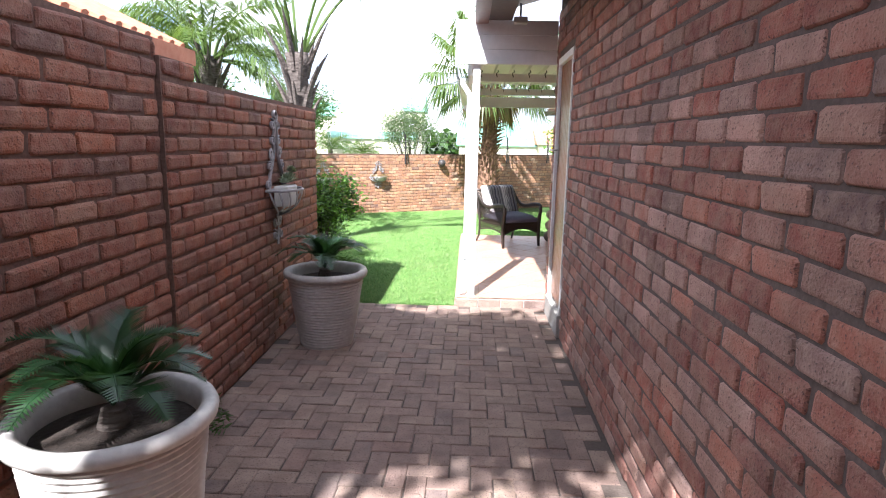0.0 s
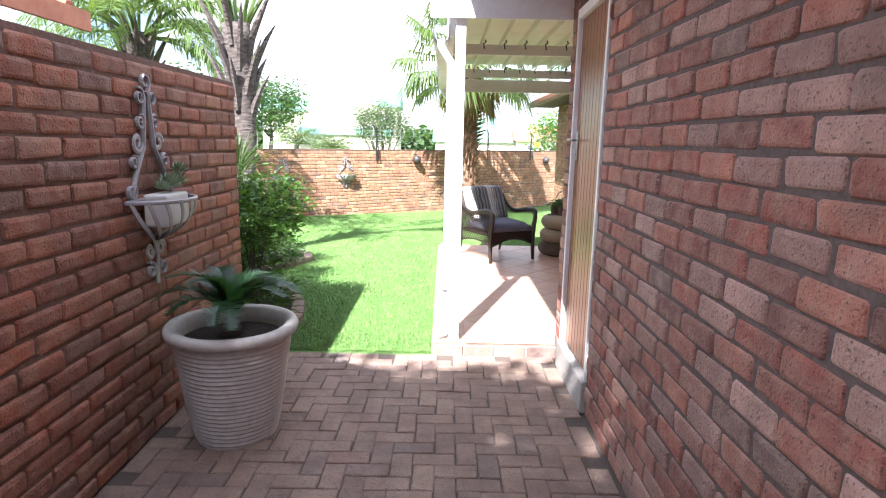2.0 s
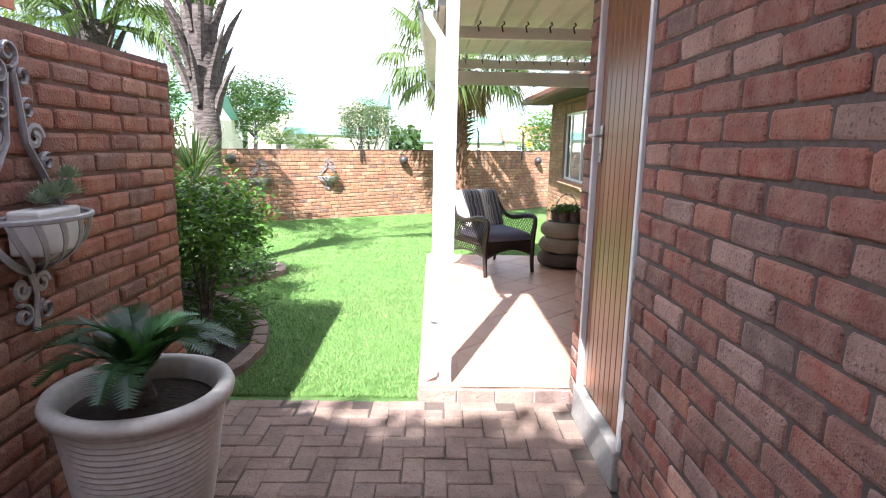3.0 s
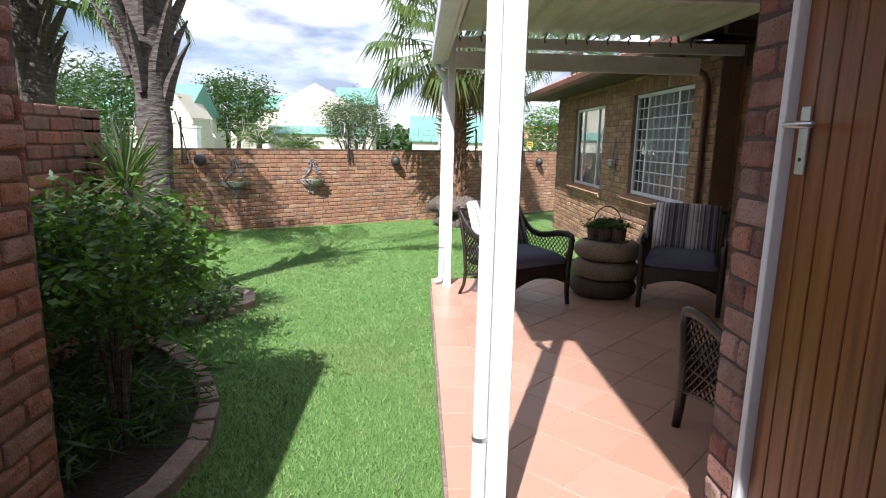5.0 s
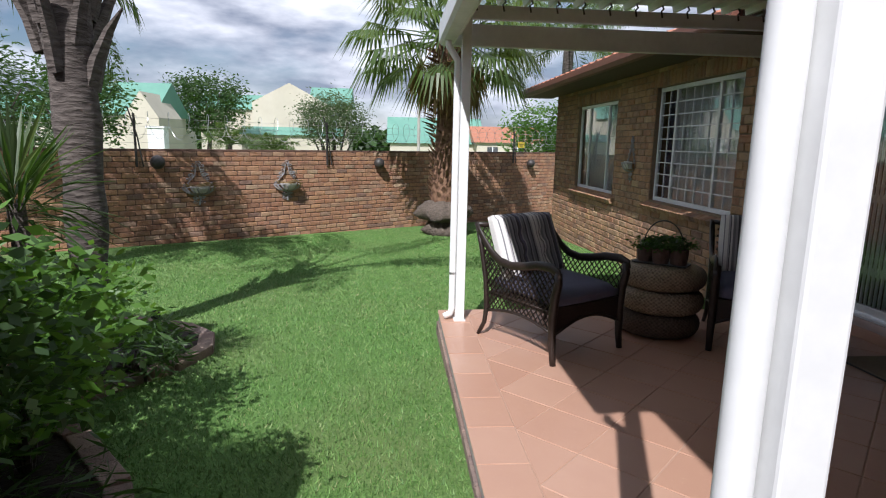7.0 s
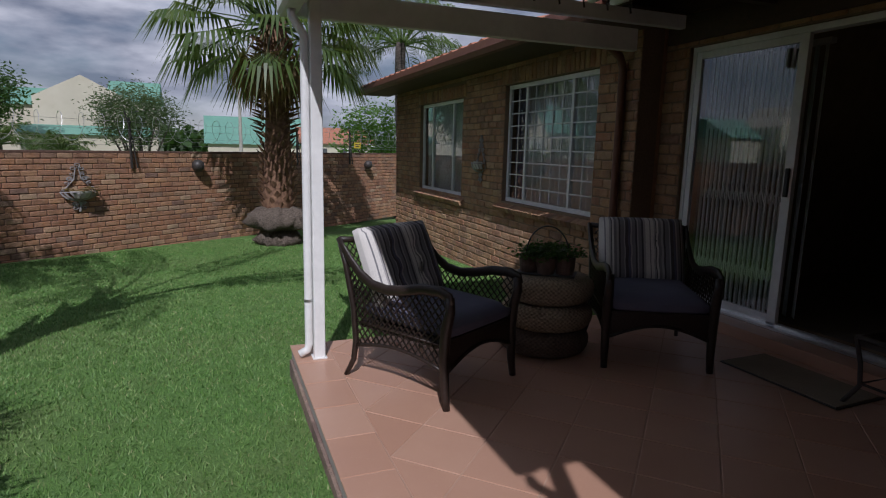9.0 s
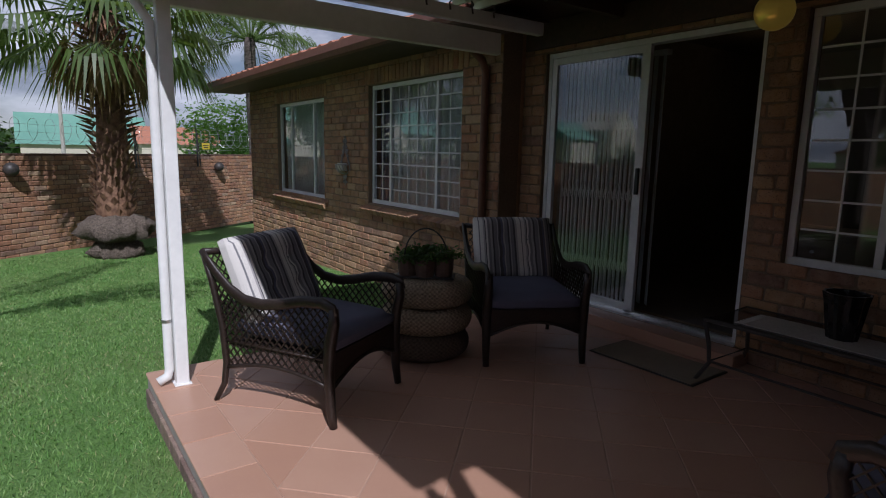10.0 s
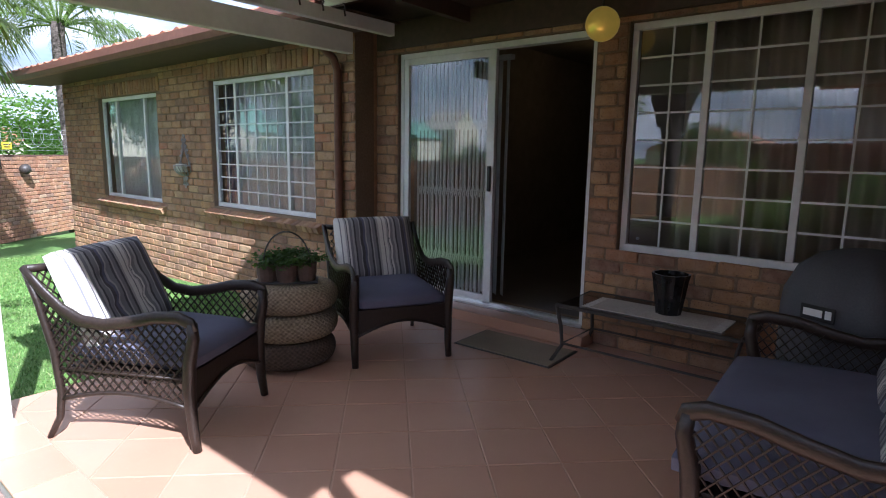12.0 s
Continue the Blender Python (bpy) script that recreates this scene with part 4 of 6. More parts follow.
part("plinth", Shape().box(-0.24, 0.24, -0.43, 0.43, 0.0, 0.06), "dark_timber", ch)
cl = thing("chandelier", pose(5.6, 8.6, 2.7), "lit brass ceiling lamp with two bulbs in the lounge", "ceiling lamp")
part("stem", Shape().tube([(0, 0, 0), (0, 0, -0.22)], 0.012, 8), "gilt_glow", cl)
part("arm", Shape().tube([(-0.1, -0.14, -0.24), (0, 0, -0.22), (0.1, 0.14, -0.24)], 0.009, 8), "gilt_glow", cl)
for q in (-1, 1):
    part("bulb", Shape().lathe([(0.0, -0.05), (0.026, -0.04), (0.034, -0.01), (0.02, 0.03), (0.0, 0.035)], 12, (0.1 * q, 0.14 * q, -0.27)), "bulb", cl, "", True)


# ---- wicker armchairs ----
def arm_z(y):
    """Height of the arm rail from the front (y = -0.35) to the back."""
    pts = [(-0.37, 0.585), (-0.30, 0.612), (-0.18, 0.606), (-0.06, 0.577), (0.06, 0.558), (0.17, 0.572), (0.26, 0.62), (0.34, 0.695), (0.43, 0.80)]
    return float(np.interp(y, [p[0] for p in pts], [p[1] for p in pts]))


def low_z(y):
    return 0.185 + 0.06 * math.cos((y + 0.02) / 0.36 * 1.57)


def wicker_seat(name, m, half, label, category, group):
    c = thing(name, m, label, category, group)
    for q in (-1, 1):
        x = q * (half - 0.03)
        part("front_leg", Shape().tube([(x, -0.35, 0.0), (x, -0.335, 0.10), (x, -0.325, 0.28), (x, -0.335, 0.42), (x, -0.36, 0.52), (x, -0.355, 0.59)], [0.020, 0.024, 0.029, 0.030, 0.026, 0.024], 8), "wicker", c, "", True)
        part("back_leg", Shape().tube([(x * 1.04, 0.385, 0.0), (x, 0.335, 0.10), (x, 0.315, 0.22), (x, 0.335, 0.42), (x * 1.02, 0.39, 0.65), (x * 1.05, 0.435, 0.80)], [0.014, 0.016, 0.018, 0.018, 0.017, 0.015], 8), "wicker", c, "", True)
        ys_ = [-0.372, -0.355, -0.30, -0.24, -0.18, -0.12, -0.06, 0.0, 0.06, 0.12, 0.17, 0.22, 0.26, 0.30, 0.34, 0.385, 0.43]
        path = [(x + q * (0.008 + (0.02 * max(0.0, y) / 0.43)), y, arm_z(y) - (0.03 if y < -0.37 else 0)) for y in ys_]
        part("arm", Shape().tube(path, [0.018] + [0.029] * 9 + [0.029, 0.029, 0.028, 0.026, 0.024, 0.021, 0.017], 10, flat=0.5), "wicker", c, "", True)
        part("lower_rail", Shape().tube([(x, y, low_z(y)) for y in np.linspace(-0.325, 0.32, 10)], 0.011, 6), "wicker", c, "", True)
        part("middle_rail", Shape().tube([(x, y, 0.335) for y in (-0.325, 0.0, 0.325)], 0.007, 6), "wicker", c, "", True)
        s = Shape()
        for fam in (1, -1):
            for k in range(-24, 25):
                # strands on both diagonals, kept between the lower rail and the arm
                run = []
                for t in np.linspace(-0.335, 0.40, 60):
                    z = 0.40 + fam * 1.15 * (t - k * 0.044)
                    if low_z(min(t, 0.32)) - 0.004 < z < arm_z(t) - 0.010 and t < 0.325 + 0.22 * max(0.0, z - 0.40):
                        run.append((x + 0.004 * fam, float(t), z))
                if len(run) > 1:
                    s.tube([run[0], run[-1]], 0.0058, 4, False, flat=0.6)
        part("side_lattice", s, "wicker", c, "open diamond wicker weave", kind="stuff")
    w = half - 0.05
    nseg = 14
    s = Shape()
    ax = [(-w + 2 * w * i / nseg) for i in range(nseg + 1)]
    lo = [0.19 + 0.085 * math.cos(a / w * 1.5) for a in ax]
    s.v = [(a, -0.335, z) for a, z in zip(ax, lo)] + [(a, -0.335, 0.36) for a in ax] + [(a, -0.31, z) for a, z in zip(ax, lo)] + [(a, -0.31, 0.36) for a in ax]
    k = nseg + 1
    for i in range(nseg):
        s.f += [(i, i + 1, k + i + 1, k + i), (2 * k + i + 1, 2 * k + i, 3 * k + i, 3 * k + i + 1), (i + 1, i, 2 * k + i, 2 * k + i + 1), (k + i, k + i + 1, 3 * k + i + 1, 3 * k + i)]
    part("apron", s, "wicker", c)
    part("apron_edge", Shape().tube([(a, -0.337, z) for a, z in zip(ax, lo)], 0.010, 6), "wicker", c, "", True)
    part("seat", Shape().box(-w, w, -0.31, 0.30, 0.30, 0.345, 0.008), "wicker", c)
    # open woven back between the posts
    s = Shape()
    lean = lambda z: 0.325 + (z - 0.34) * 0.235
    for fam in (1, -1):
        for k in range(-40, 41):
            run = [(float(t), lean(z) + 0.004 * fam, z) for t in np.linspace(-w, w, 80) for z in (0.56 + fam * 1.15 * (t - k * 0.044),) if 0.34 < z < 0.77]
            if len(run) > 1:
                s.tube([run[0], run[-1]], 0.0058, 4, False, flat=0.6)
    part("backrest", s, "wicker", c, "open diamond wicker back", kind="stuff")
    part("top_rail", Shape().tube([(-half + 0.02, 0.432, 0.79), (-half / 2, 0.436, 0.772), (0, 0.438, 0.768), (half / 2, 0.436, 0.772), (half - 0.02, 0.432, 0.79)], 0.019, 8), "wicker", c, "", True)
    return c


def puff(w, d, h, nx=18, ny=18, edge=0.30, dimples=()):
    """A stuffed cushion, its middle at the origin."""
    bm = bmesh.new()
    bmesh.ops.create_cube(bm, size=1)
    bmesh.ops.subdivide_edges(bm, edges=bm.edges[:], cuts=11, use_grid_fill=True)
    for v_ in bm.verts:
        a, b, c = (2 * t for t in v_.co)
        f = (1 - abs(a) ** 5) ** edge * (1 - abs(b) ** 5) ** edge if abs(a) < 1 and abs(b) < 1 else 0.0
        z = c * (0.30 + 0.70 * f)
        for (da, db) in dimples:
            z *= 1 - 0.45 * math.exp(-((a - da) ** 2 + (b - db) ** 2) / 0.02)
        inset = 1 - 0.03 * (1 - abs(c)) * 0
        z += 0.035 * noise.noise((a * 2.1, b * 2.1, c))
        v_.co = (a * w / 2 * inset * (1 - 0.02 * b * b), b * d / 2 * (1 - 0.02 * a * a), z * h / 2)
    return Shape().eat(bm)


def cushion(name, m, shape, material, label):
    ob = part(name, shape, material, None, smooth=True)
    ob.matrix_world = m
    return tagged(ob, label=label, category="cushion")


DIM = ((-0.35, 0.25), (0.35, 0.25), (-0.35, -0.4), (0.35, -0.4))
for cx, cy, turn, lab in ((0.635, 8.715, 30, "dark brown woven wicker armchair standing at the lawn edge"), (2.12, 8.67, -27, "dark brown woven wicker armchair beside the sliding door")):
    m = pose(cx, cy, SLAB, 0, 0, turn)
    wicker_seat("armchair", m, 0.345, lab, "armchair", "wicker armchairs")
    cushion("seat_cushion", m @ pose(0, -0.035, 0.405, 2, 0, 0), puff(0.58, 0.62, 0.13), "cushion", "blue-grey seat cushion lying in a wicker armchair")
    bc = cushion("back_cushion", m @ pose(0.0, 0.262, 0.635, 65, 0, 0), puff(0.57, 0.48, 0.16, dimples=DIM), "stripes", "grey, white and black striped back cushion in an armchair")
    for a, b in DIM:
        part("button", Shape().lathe([(0.0, 0.008), (0.012, 0.005), (0.014, 0.0)], 10, (a * 0.285, b * 0.25, 0.048)), "cushion", bc)
m = pose(1.71, 6.06, SLAB, 0, 0, 184)
wicker_seat("sofa", m, 0.64, "dark wicker two-seat sofa against the brick wall", "sofa", "")
cushion("seat_cushion", m @ pose(0, -0.06, 0.405, 2, 0, 0), puff(1.16, 0.69, 0.14), "cushion", "blue-grey seat cushion on the wicker sofa")
for q in (-1, 1):
    cushion("back_cushion", m @ pose(q * 0.29, 0.262, 0.635, 65, 0, 0), puff(0.57, 0.48, 0.16, dimples=DIM), "stripes", "striped grey and white back cushion on the sofa")

# ---- stack of rope-wound tyres with a planted basket ----
st = thing("tyre_table", pose(1.52, 8.95, SLAB), "stack of three rope-wound tyres used as a table", "side table")
for i in range(3):
    prof = []
    for k in range(25):
        w = -math.pi / 2 + math.pi * k / 24
        rr = 0.195 + 0.105 * abs(math.cos(w)) ** 0.75
        rr += 0.0035 * (1 if k % 2 else -1)
        prof.append((rr, 0.085 + 0.083 * math.sin(w)))
    s = Shape().lathe([(0.01, 0.004)] + prof + [(0.01, 0.166)], 44, (0.012 * (i - 1), -0.01 * (i % 2), i * 0.17), 0.015)
    part("tyre", s, "rope" if i else "rope_dark", st, "" if i else "darker woven fibre", True)
bk = thing("basket_planter", pose(1.50, 8.93, SLAB + 0.517, 0, 0, -40), "three small brown pots with trailing plants and a wire handle", "planter")
for q in (-1, 0, 1):
    part("small_pot", Shape().lathe([(0.0, 0.0), (0.055, 0.0), (0.064, 0.05), (0.066, 0.115), (0.056, 0.118), (0.05, 0.06)], 14, (0.118 * q, -0.02 + 0.03 * abs(q), 0), 0.05), "terracotta", bk)
part("tray", Shape().box(-0.19, 0.19, -0.075, 0.09, -0.006, 0.004, 0.003), "iron_dark", bk)
part("handle", Shape().tube([(0.14 * math.cos(a), 0.02, 0.12 + 0.19 * math.sin(a)) for a in np.linspace(0, math.pi, 16)], 0.005, 6), "iron_dark", bk, "arched wire handle", True)


def leaf_cloud(count, spread, size, seed, hole=0.0, aspect=2.4, base=(0, 0, 0)):
    """Many small leaves in a ragged ellipsoid of clumps."""
    r = np.random.default_rng(seed)
    clumps = r.normal(size=(max(8, count // 45), 3))
    clumps /= np.linalg.norm(clumps, axis=1)[:, None]
    clumps *= (hole + (1 - hole) * r.random((len(clumps), 1)) ** 0.45)
    c = clumps[r.integers(0, len(clumps), count)] + 0.17 * r.normal(size=(count, 3))
    c = c * np.array(spread) + np.array(base)
    d = r.normal(size=(count, 3))
    d[:, 2] = 0.4 * d[:, 2] - 0.1
    d /= np.linalg.norm(d, axis=1)[:, None]
    e = np.cross(d, r.normal(size=(count, 3)))
    e /= np.linalg.norm(e, axis=1)[:, None]
    L = size * (0.6 + 0.8 * r.random((count, 1)))
    v = np.stack([c, c + d * L * 0.5 + e * L / aspect * 0.5, c + d * L, c + d * L * 0.5 - e * L / aspect * 0.5], 1)
    s = Shape()
    s.v = v.reshape(-1, 3).tolist()
    s.f = [(4 * i, 4 * i + 1, 4 * i + 2, 4 * i + 3) for i in range(count)]
    return s


part("plant", leaf_cloud(1800, (0.21, 0.13, 0.05), 0.028, 4, base=(0, 0, 0.15)), "leaf_dark", bk, "small trailing green leaves")

# ---- glass side table, runner, pot, mat, covered grill, gold ball lamp ----
tb = thing("glass_table", pose(2.86, 7.10, SLAB), "low dark metal side table with a glass top", "table")
part("tabletop", Shape().box(-0.23, 0.23, -0.53, 0.53, 0.378, 0.388, 0.003), "table_glass", tb, "dark tinted glass")
part("frame", Shape().tube([(-0.24, -0.54, 0.38), (0.24, -0.54, 0.38), (0.24, 0.54, 0.38), (-0.24, 0.54, 0.38), (-0.24, -0.54, 0.38)], 0.013, 6), "iron_dark", tb)
for a in (-1, 1):
    for b in (-1, 1):
        part("leg", Shape().tube([(a * 0.24, b * 0.54, 0.38), (a * 0.225, b * 0.51, 0.24), (a * 0.22, b * 0.50, 0.12), (a * 0.26, b * 0.56, 0.0)], 0.012, 6), "iron_dark", tb)
part("shelf", Shape().tube([(-0.22, -0.5, 0.13), (0.22, -0.5, 0.13), (0.22, 0.5, 0.13), (-0.22, 0.5, 0.13), (-0.22, -0.5, 0.13)], 0.008, 6), "iron_dark", tb)
s = Shape().box(-0.15, 0.15, -0.36, 0.36, 0.0, 0.005)
for q in (-1, 1):
    for i in range(14):
        x = -0.14 + i * 0.0215
        s.tube([(x, q * 0.36, 0.003), (x + 0.008 * ((i * 7) % 3 - 1), q * 0.41, 0.002)], 0.004, 4)
rn = part("table_runner", s, "runner", None)
rn.matrix_world = pose(2.82, 7.08, SLAB + 0.39)
tagged(rn, label="cream woven table runner with frayed fringe", category="table runner")
pt = thing("flower_pot", pose(2.86, 7.02, SLAB + 0.396), "glossy black fluted flower pot on the glass table", "flower pot")
prof = [(0.0, 0.0), (0.07, 0.0), (0.085, 0.1), (0.098, 0.2), (0.108, 0.245), (0.098, 0.245), (0.08, 0.1)]
s = Shape()
s.lathe(prof, 24)
s.v = [(x * (1 + 0.05 * math.cos(12 * math.atan2(y, x))), y * (1 + 0.05 * math.cos(12 * math.atan2(y, x))), z) for x, y, z in s.v]
part("body", s, "black_glaze", pt)
part("soil", Shape().lathe([(0.0, 0.21), (0.092, 0.21)], 20), "soil", pt)
dm = thing("doormat", pose(2.68, 7.98, SLAB, 0, 0, 1.5), "flat brown fibre doormat with a dark edge", "doormat")
part("mat_body", Shape().box(-0.19, 0.19, -0.36, 0.36, 0.002, 0.013, 0.003), "mat_fibre", dm)
part("binding", Shape().box(-0.205, 0.205, -0.375, 0.375, 0.0, 0.008, 0.003), "iron_dark", dm)
gr = thing("covered_grill", pose(2.74, 6.10, SLAB), "round kettle grill under a grey cloth cover", "grill")
prof = [(0.30, 0.10), (0.315, 0.35), (0.325, 0.58), (0.318, 0.68), (0.27, 0.79), (0.18, 0.87), (0.08, 0.905), (0.0, 0.91)]
s = Shape().lathe(prof, 64)
s.v = [(x * (1 + 0.035 * math.sin(9 * math.atan2(y, x) + 3 * z)), y * (1 + 0.035 * math.sin(9 * math.atan2(y, x) + 3 * z)), z + 0.012 * noise.noise((x * 6, y * 6, z * 6))) for x, y, z in s.v]
cov = part("cover", s, "cover", gr, "wrinkled grey weatherproof cover", True)
a = math.radians(158)
b_ = Shape().box(-0.003, 0.003, -0.075, 0.075, 0, 0.07, 0.002)
part("badge", b_.moved(pose(0.336 * math.cos(a), 0.336 * math.sin(a), 0.60, 0, 0, 158)), "black", cov, "black badge with white marks")
part("badge_mark", Shape().box(-0.002, 0.002, -0.06, 0.022, 0.02, 0.052).box(-0.002, 0.002, 0.035, 0.062, 0.018, 0.055).moved(pose(0.341 * math.cos(a), 0.341 * math.sin(a), 0.60, 0, 0, 158)), "white", cov)
for k in range(3):
    w = 2.1 * k + 0.4
    part("leg", Shape().tube([(0.2 * math.cos(w), 0.2 * math.sin(w), 0.2), (0.27 * math.cos(w), 0.27 * math.sin(w), 0.0)], 0.012, 6), "iron_dark", gr)
bl = thing("wall_lamp", pose(2.93, 7.585, 2.225), "gold globe lamp hanging under the patio eaves", "lamp")
part("globe", Shape().lathe([(0.105 * math.sin(w), -0.105 * math.cos(w)) for w in np.linspace(0.001, math.pi - 0.001, 20)], 32), "gilt_glow", bl, "", True)
part("stem", Shape().tube([(0, 0, 0.10), (0, 0, 0.295)], 0.008, 8), "iron_dark", bl)

# ---- pots with cycads in the passage ----
def ribbed_pot(name, m, r_top, r_base, h, label):
    p = thing(name, m, label, "plant pot", "ribbed cement pots")
    prof = [(0.0, 0.0), (r_base, 0.0)]
    n = 46
    for i in range(n + 1):
        f = i / n
        rr = r_base + (r_top - 0.02 - r_base) * f ** 0.85
        prof.append((rr + 0.0045 * (1 if i % 2 else -1), 0.012 + f * (h - 0.075)))
    s = Shape().lathe(prof, 72, wob=0.012)
    part("body", s, "cement_pot", p, "horizontally ribbed cement body")
    lip = [(r_top - 0.02, h - 0.06), (r_top + 0.012, h - 0.05), (r_top + 0.018, h - 0.025), (r_top + 0.008, h - 0.003), (r_top - 0.015, h), (r_top - 0.04, h - 0.01), (r_top - 0.05, h - 0.06), (r_top - 0.07, h - 0.20)]
    part("rim", Shape().lathe(lip, 64), "cement_pot", p, "smooth rolled rim", True)
    return p


def cycad(name, m, n, length, label, seed):
    c = thing(name, m, label, "cycad")
    r = random.Random(seed)
    part("stem", Shape().lathe([(0.05, -0.02), (0.055, 0.03), (0.04, 0.08), (0.0, 0.09)], 14, wob=0.15), "bark", c)
    for i in range(n):
        az = i * 2.39996 + r.uniform(-0.2, 0.2)
        rise = r.uniform(0.85, 1.2) if i % 3 else r.uniform(1.25, 1.5)
        L = length * r.uniform(0.75, 1.05)
        pts = []
        for k in range(9):
            f = k / 8
            ang = rise - 0.75 * f * f
            d = L * f
            pts.append(Vector((math.cos(az) * d * math.cos(ang), math.sin(az) * d * math.cos(ang), 0.09 + d * math.sin(ang))))
        s = Shape().tube(pts, [0.006 - 0.0005 * k for k in range(9)], 4, False)
        side = Vector((-math.sin(az), math.cos(az), 0))
        for k in range(44):
            f = 0.12 + 0.88 * k / 44
            q = f * 8
            a = pts[int(q)].lerp(pts[min(8, int(q) + 1)], q - int(q))
            d = (pts[min(8, int(q) + 1)] - pts[int(q)]).normalized() if int(q) < 8 else d
            ll = 0.095 * math.sin(math.pi * min(1, 0.12 + 0.88 * f)) ** 0.6 + 0.015
            for sg in (-1, 1):
                tip = a + (side * sg * 0.8 + d * 0.55 + Vector((0, 0, 0.18))) * ll
                w = d * 0.0065
                s.add([(a - w)[:], (a + w)[:], tip[:]], [(0, 1, 2)])
        part("frond", s, "cycad", c)
    return c


for nm, (x, y), rt, rb, h, seed in (("a", (-1.085, 4.36), 0.305, 0.20, 0.60, 2), ("b", (-1.18, 1.79), 0.315, 0.22, 0.67, 5)):
    ribbed_pot("plant_pot", pose(x, y, -0.004), rt, rb, h, "large grey cement pot with horizontal ribs on the paving")
    so = part("potting_soil", Shape().lathe([(0.0, 0.02), (rt * 0.5, 0.012), (rt - 0.052, 0.0), (rt - 0.055, -0.04)], 24, wob=0.05), "soil", None)
    so.matrix_world = pose(x, y, h - 0.09)
    tagged(so, label="dark potting soil filling a cement pot", category="soil")
    cycad("cycad", pose(x - 0.01, y + 0.01, h - 0.09), 17, 0.40, "dark green cycad growing in a cement pot", seed)

# small weed at the foot of the wall
wd = thing("fern", pose(-1.36, 2.75, 0.0), "small green fern growing at the foot of the wall", "fern")
part("leaves", leaf_cloud(260, (0.11, 0.16, 0.10), 0.05, 9, aspect=5, base=(0, 0, 0.12)), "leaf_dark", wd)


# ---- wrought-iron wall planters ----
def scroll(cx, cz, r0, turns, start, sign, y=0.0):
    return [(y, cx + (r0 * (1 - 0.75 * f)) * math.cos(start + sign * turns * 6.283 * f), cz + (r0 * (1 - 0.75 * f)) * math.sin(start + sign * turns * 6.283 * f)) for f in np.linspace(0, 1, 18)]


def wall_planter(m, size, label, leafed, leafmat, box):
    """Local x stands out from the wall, y runs along it, z up from the basket's rim."""
    w = thing("wall_planter", m @ Matrix.Scale(size, 4), label, "wall planter", "wrought-iron wall planters")
    s = Shape()
    for q in (-1, 1):
        s = Shape().tube([(0.02, q * 0.20, 0.02), (0.02, q * 0.13, 0.14), (0.02, q * 0.05, 0.26), (0.02, q * 0.04, 0.36), (0.02, q * 0.02, 0.5)], 0.016, 6, flat=0.4)
        part("back_bar", s, "iron_grey", w)
    for q in (-1, 1):
        for cy, cz, r0, st in ((0.10, 0.28, 0.05, 0), (0.07, 0.38, 0.04, 1), (0.06, 0.50, 0.045, 2), (0.19, 0.05, 0.045, 1), (0.06, -0.36, 0.045, 2), (0.055, -0.26, 0.04, 0), (0.15, 0.19, 0.035, 1)):
            part("scroll", Shape().tube(scroll(q * cy, cz, r0, 1.3, st, q, 0.02), 0.014, 5, flat=0.45), "iron_grey", w)
    part("finial", Shape().tube(scroll(0, 0.57, 0.05, 1.2, 4.7, 1, 0.02), 0.014, 5, flat=0.45), "iron_grey", w)
    part("drop", Shape().tube([(0.02, 0.0, -0.2), (0.02, 0.02, -0.30), (0.02, 0.0, -0.44)], [0.02, 0.014, 0.02], 6, flat=0.4), "iron_grey", w)
    rim = [(0.02 + 0.20 * math.sin(a), -0.24 * math.cos(a), 0.0) for a in np.linspace(0, math.pi, 20)]
    part("basket_rim", Shape().tube(rim + [(0.02, -0.24, 0)], 0.011, 6), "iron_grey", w)
    for a in np.linspace(0.1, math.pi - 0.1, 9):
        pa = [(0.02 + 0.20 * math.sin(a + 0.5 * f) * math.cos(f * 1.45), -0.24 * math.cos(a + 0.35 * f) * math.cos(f * 1.45), -0.20 * math.sin(f * 1.45)) for f in np.linspace(0, 1, 8)]
        part("basket_strap", Shape().tube(pa, 0.017, 6, flat=0.25), "iron_grey", w)
    if box:
        bx = part("liner", Shape().box(0.035, 0.15, -0.12, 0.13, -0.13, 0.03, 0.012), "plaster", w, "pale cement liner box")
    else:
        bx = part("liner", Shape().lathe([(0.0, -0.16), (0.08, -0.14), (0.14, -0.03), (0.15, 0.02), (0.13, 0.02), (0.0, 0.0)], 16, (0.10, 0, 0)), "cement_pot", w)
    if leafed:
        part("foliage", leaf_cloud(leafed, (0.11, 0.19, 0.06), 0.09, 12, base=(0.11, 0, 0.04), aspect=3), leafmat, w)
    return w


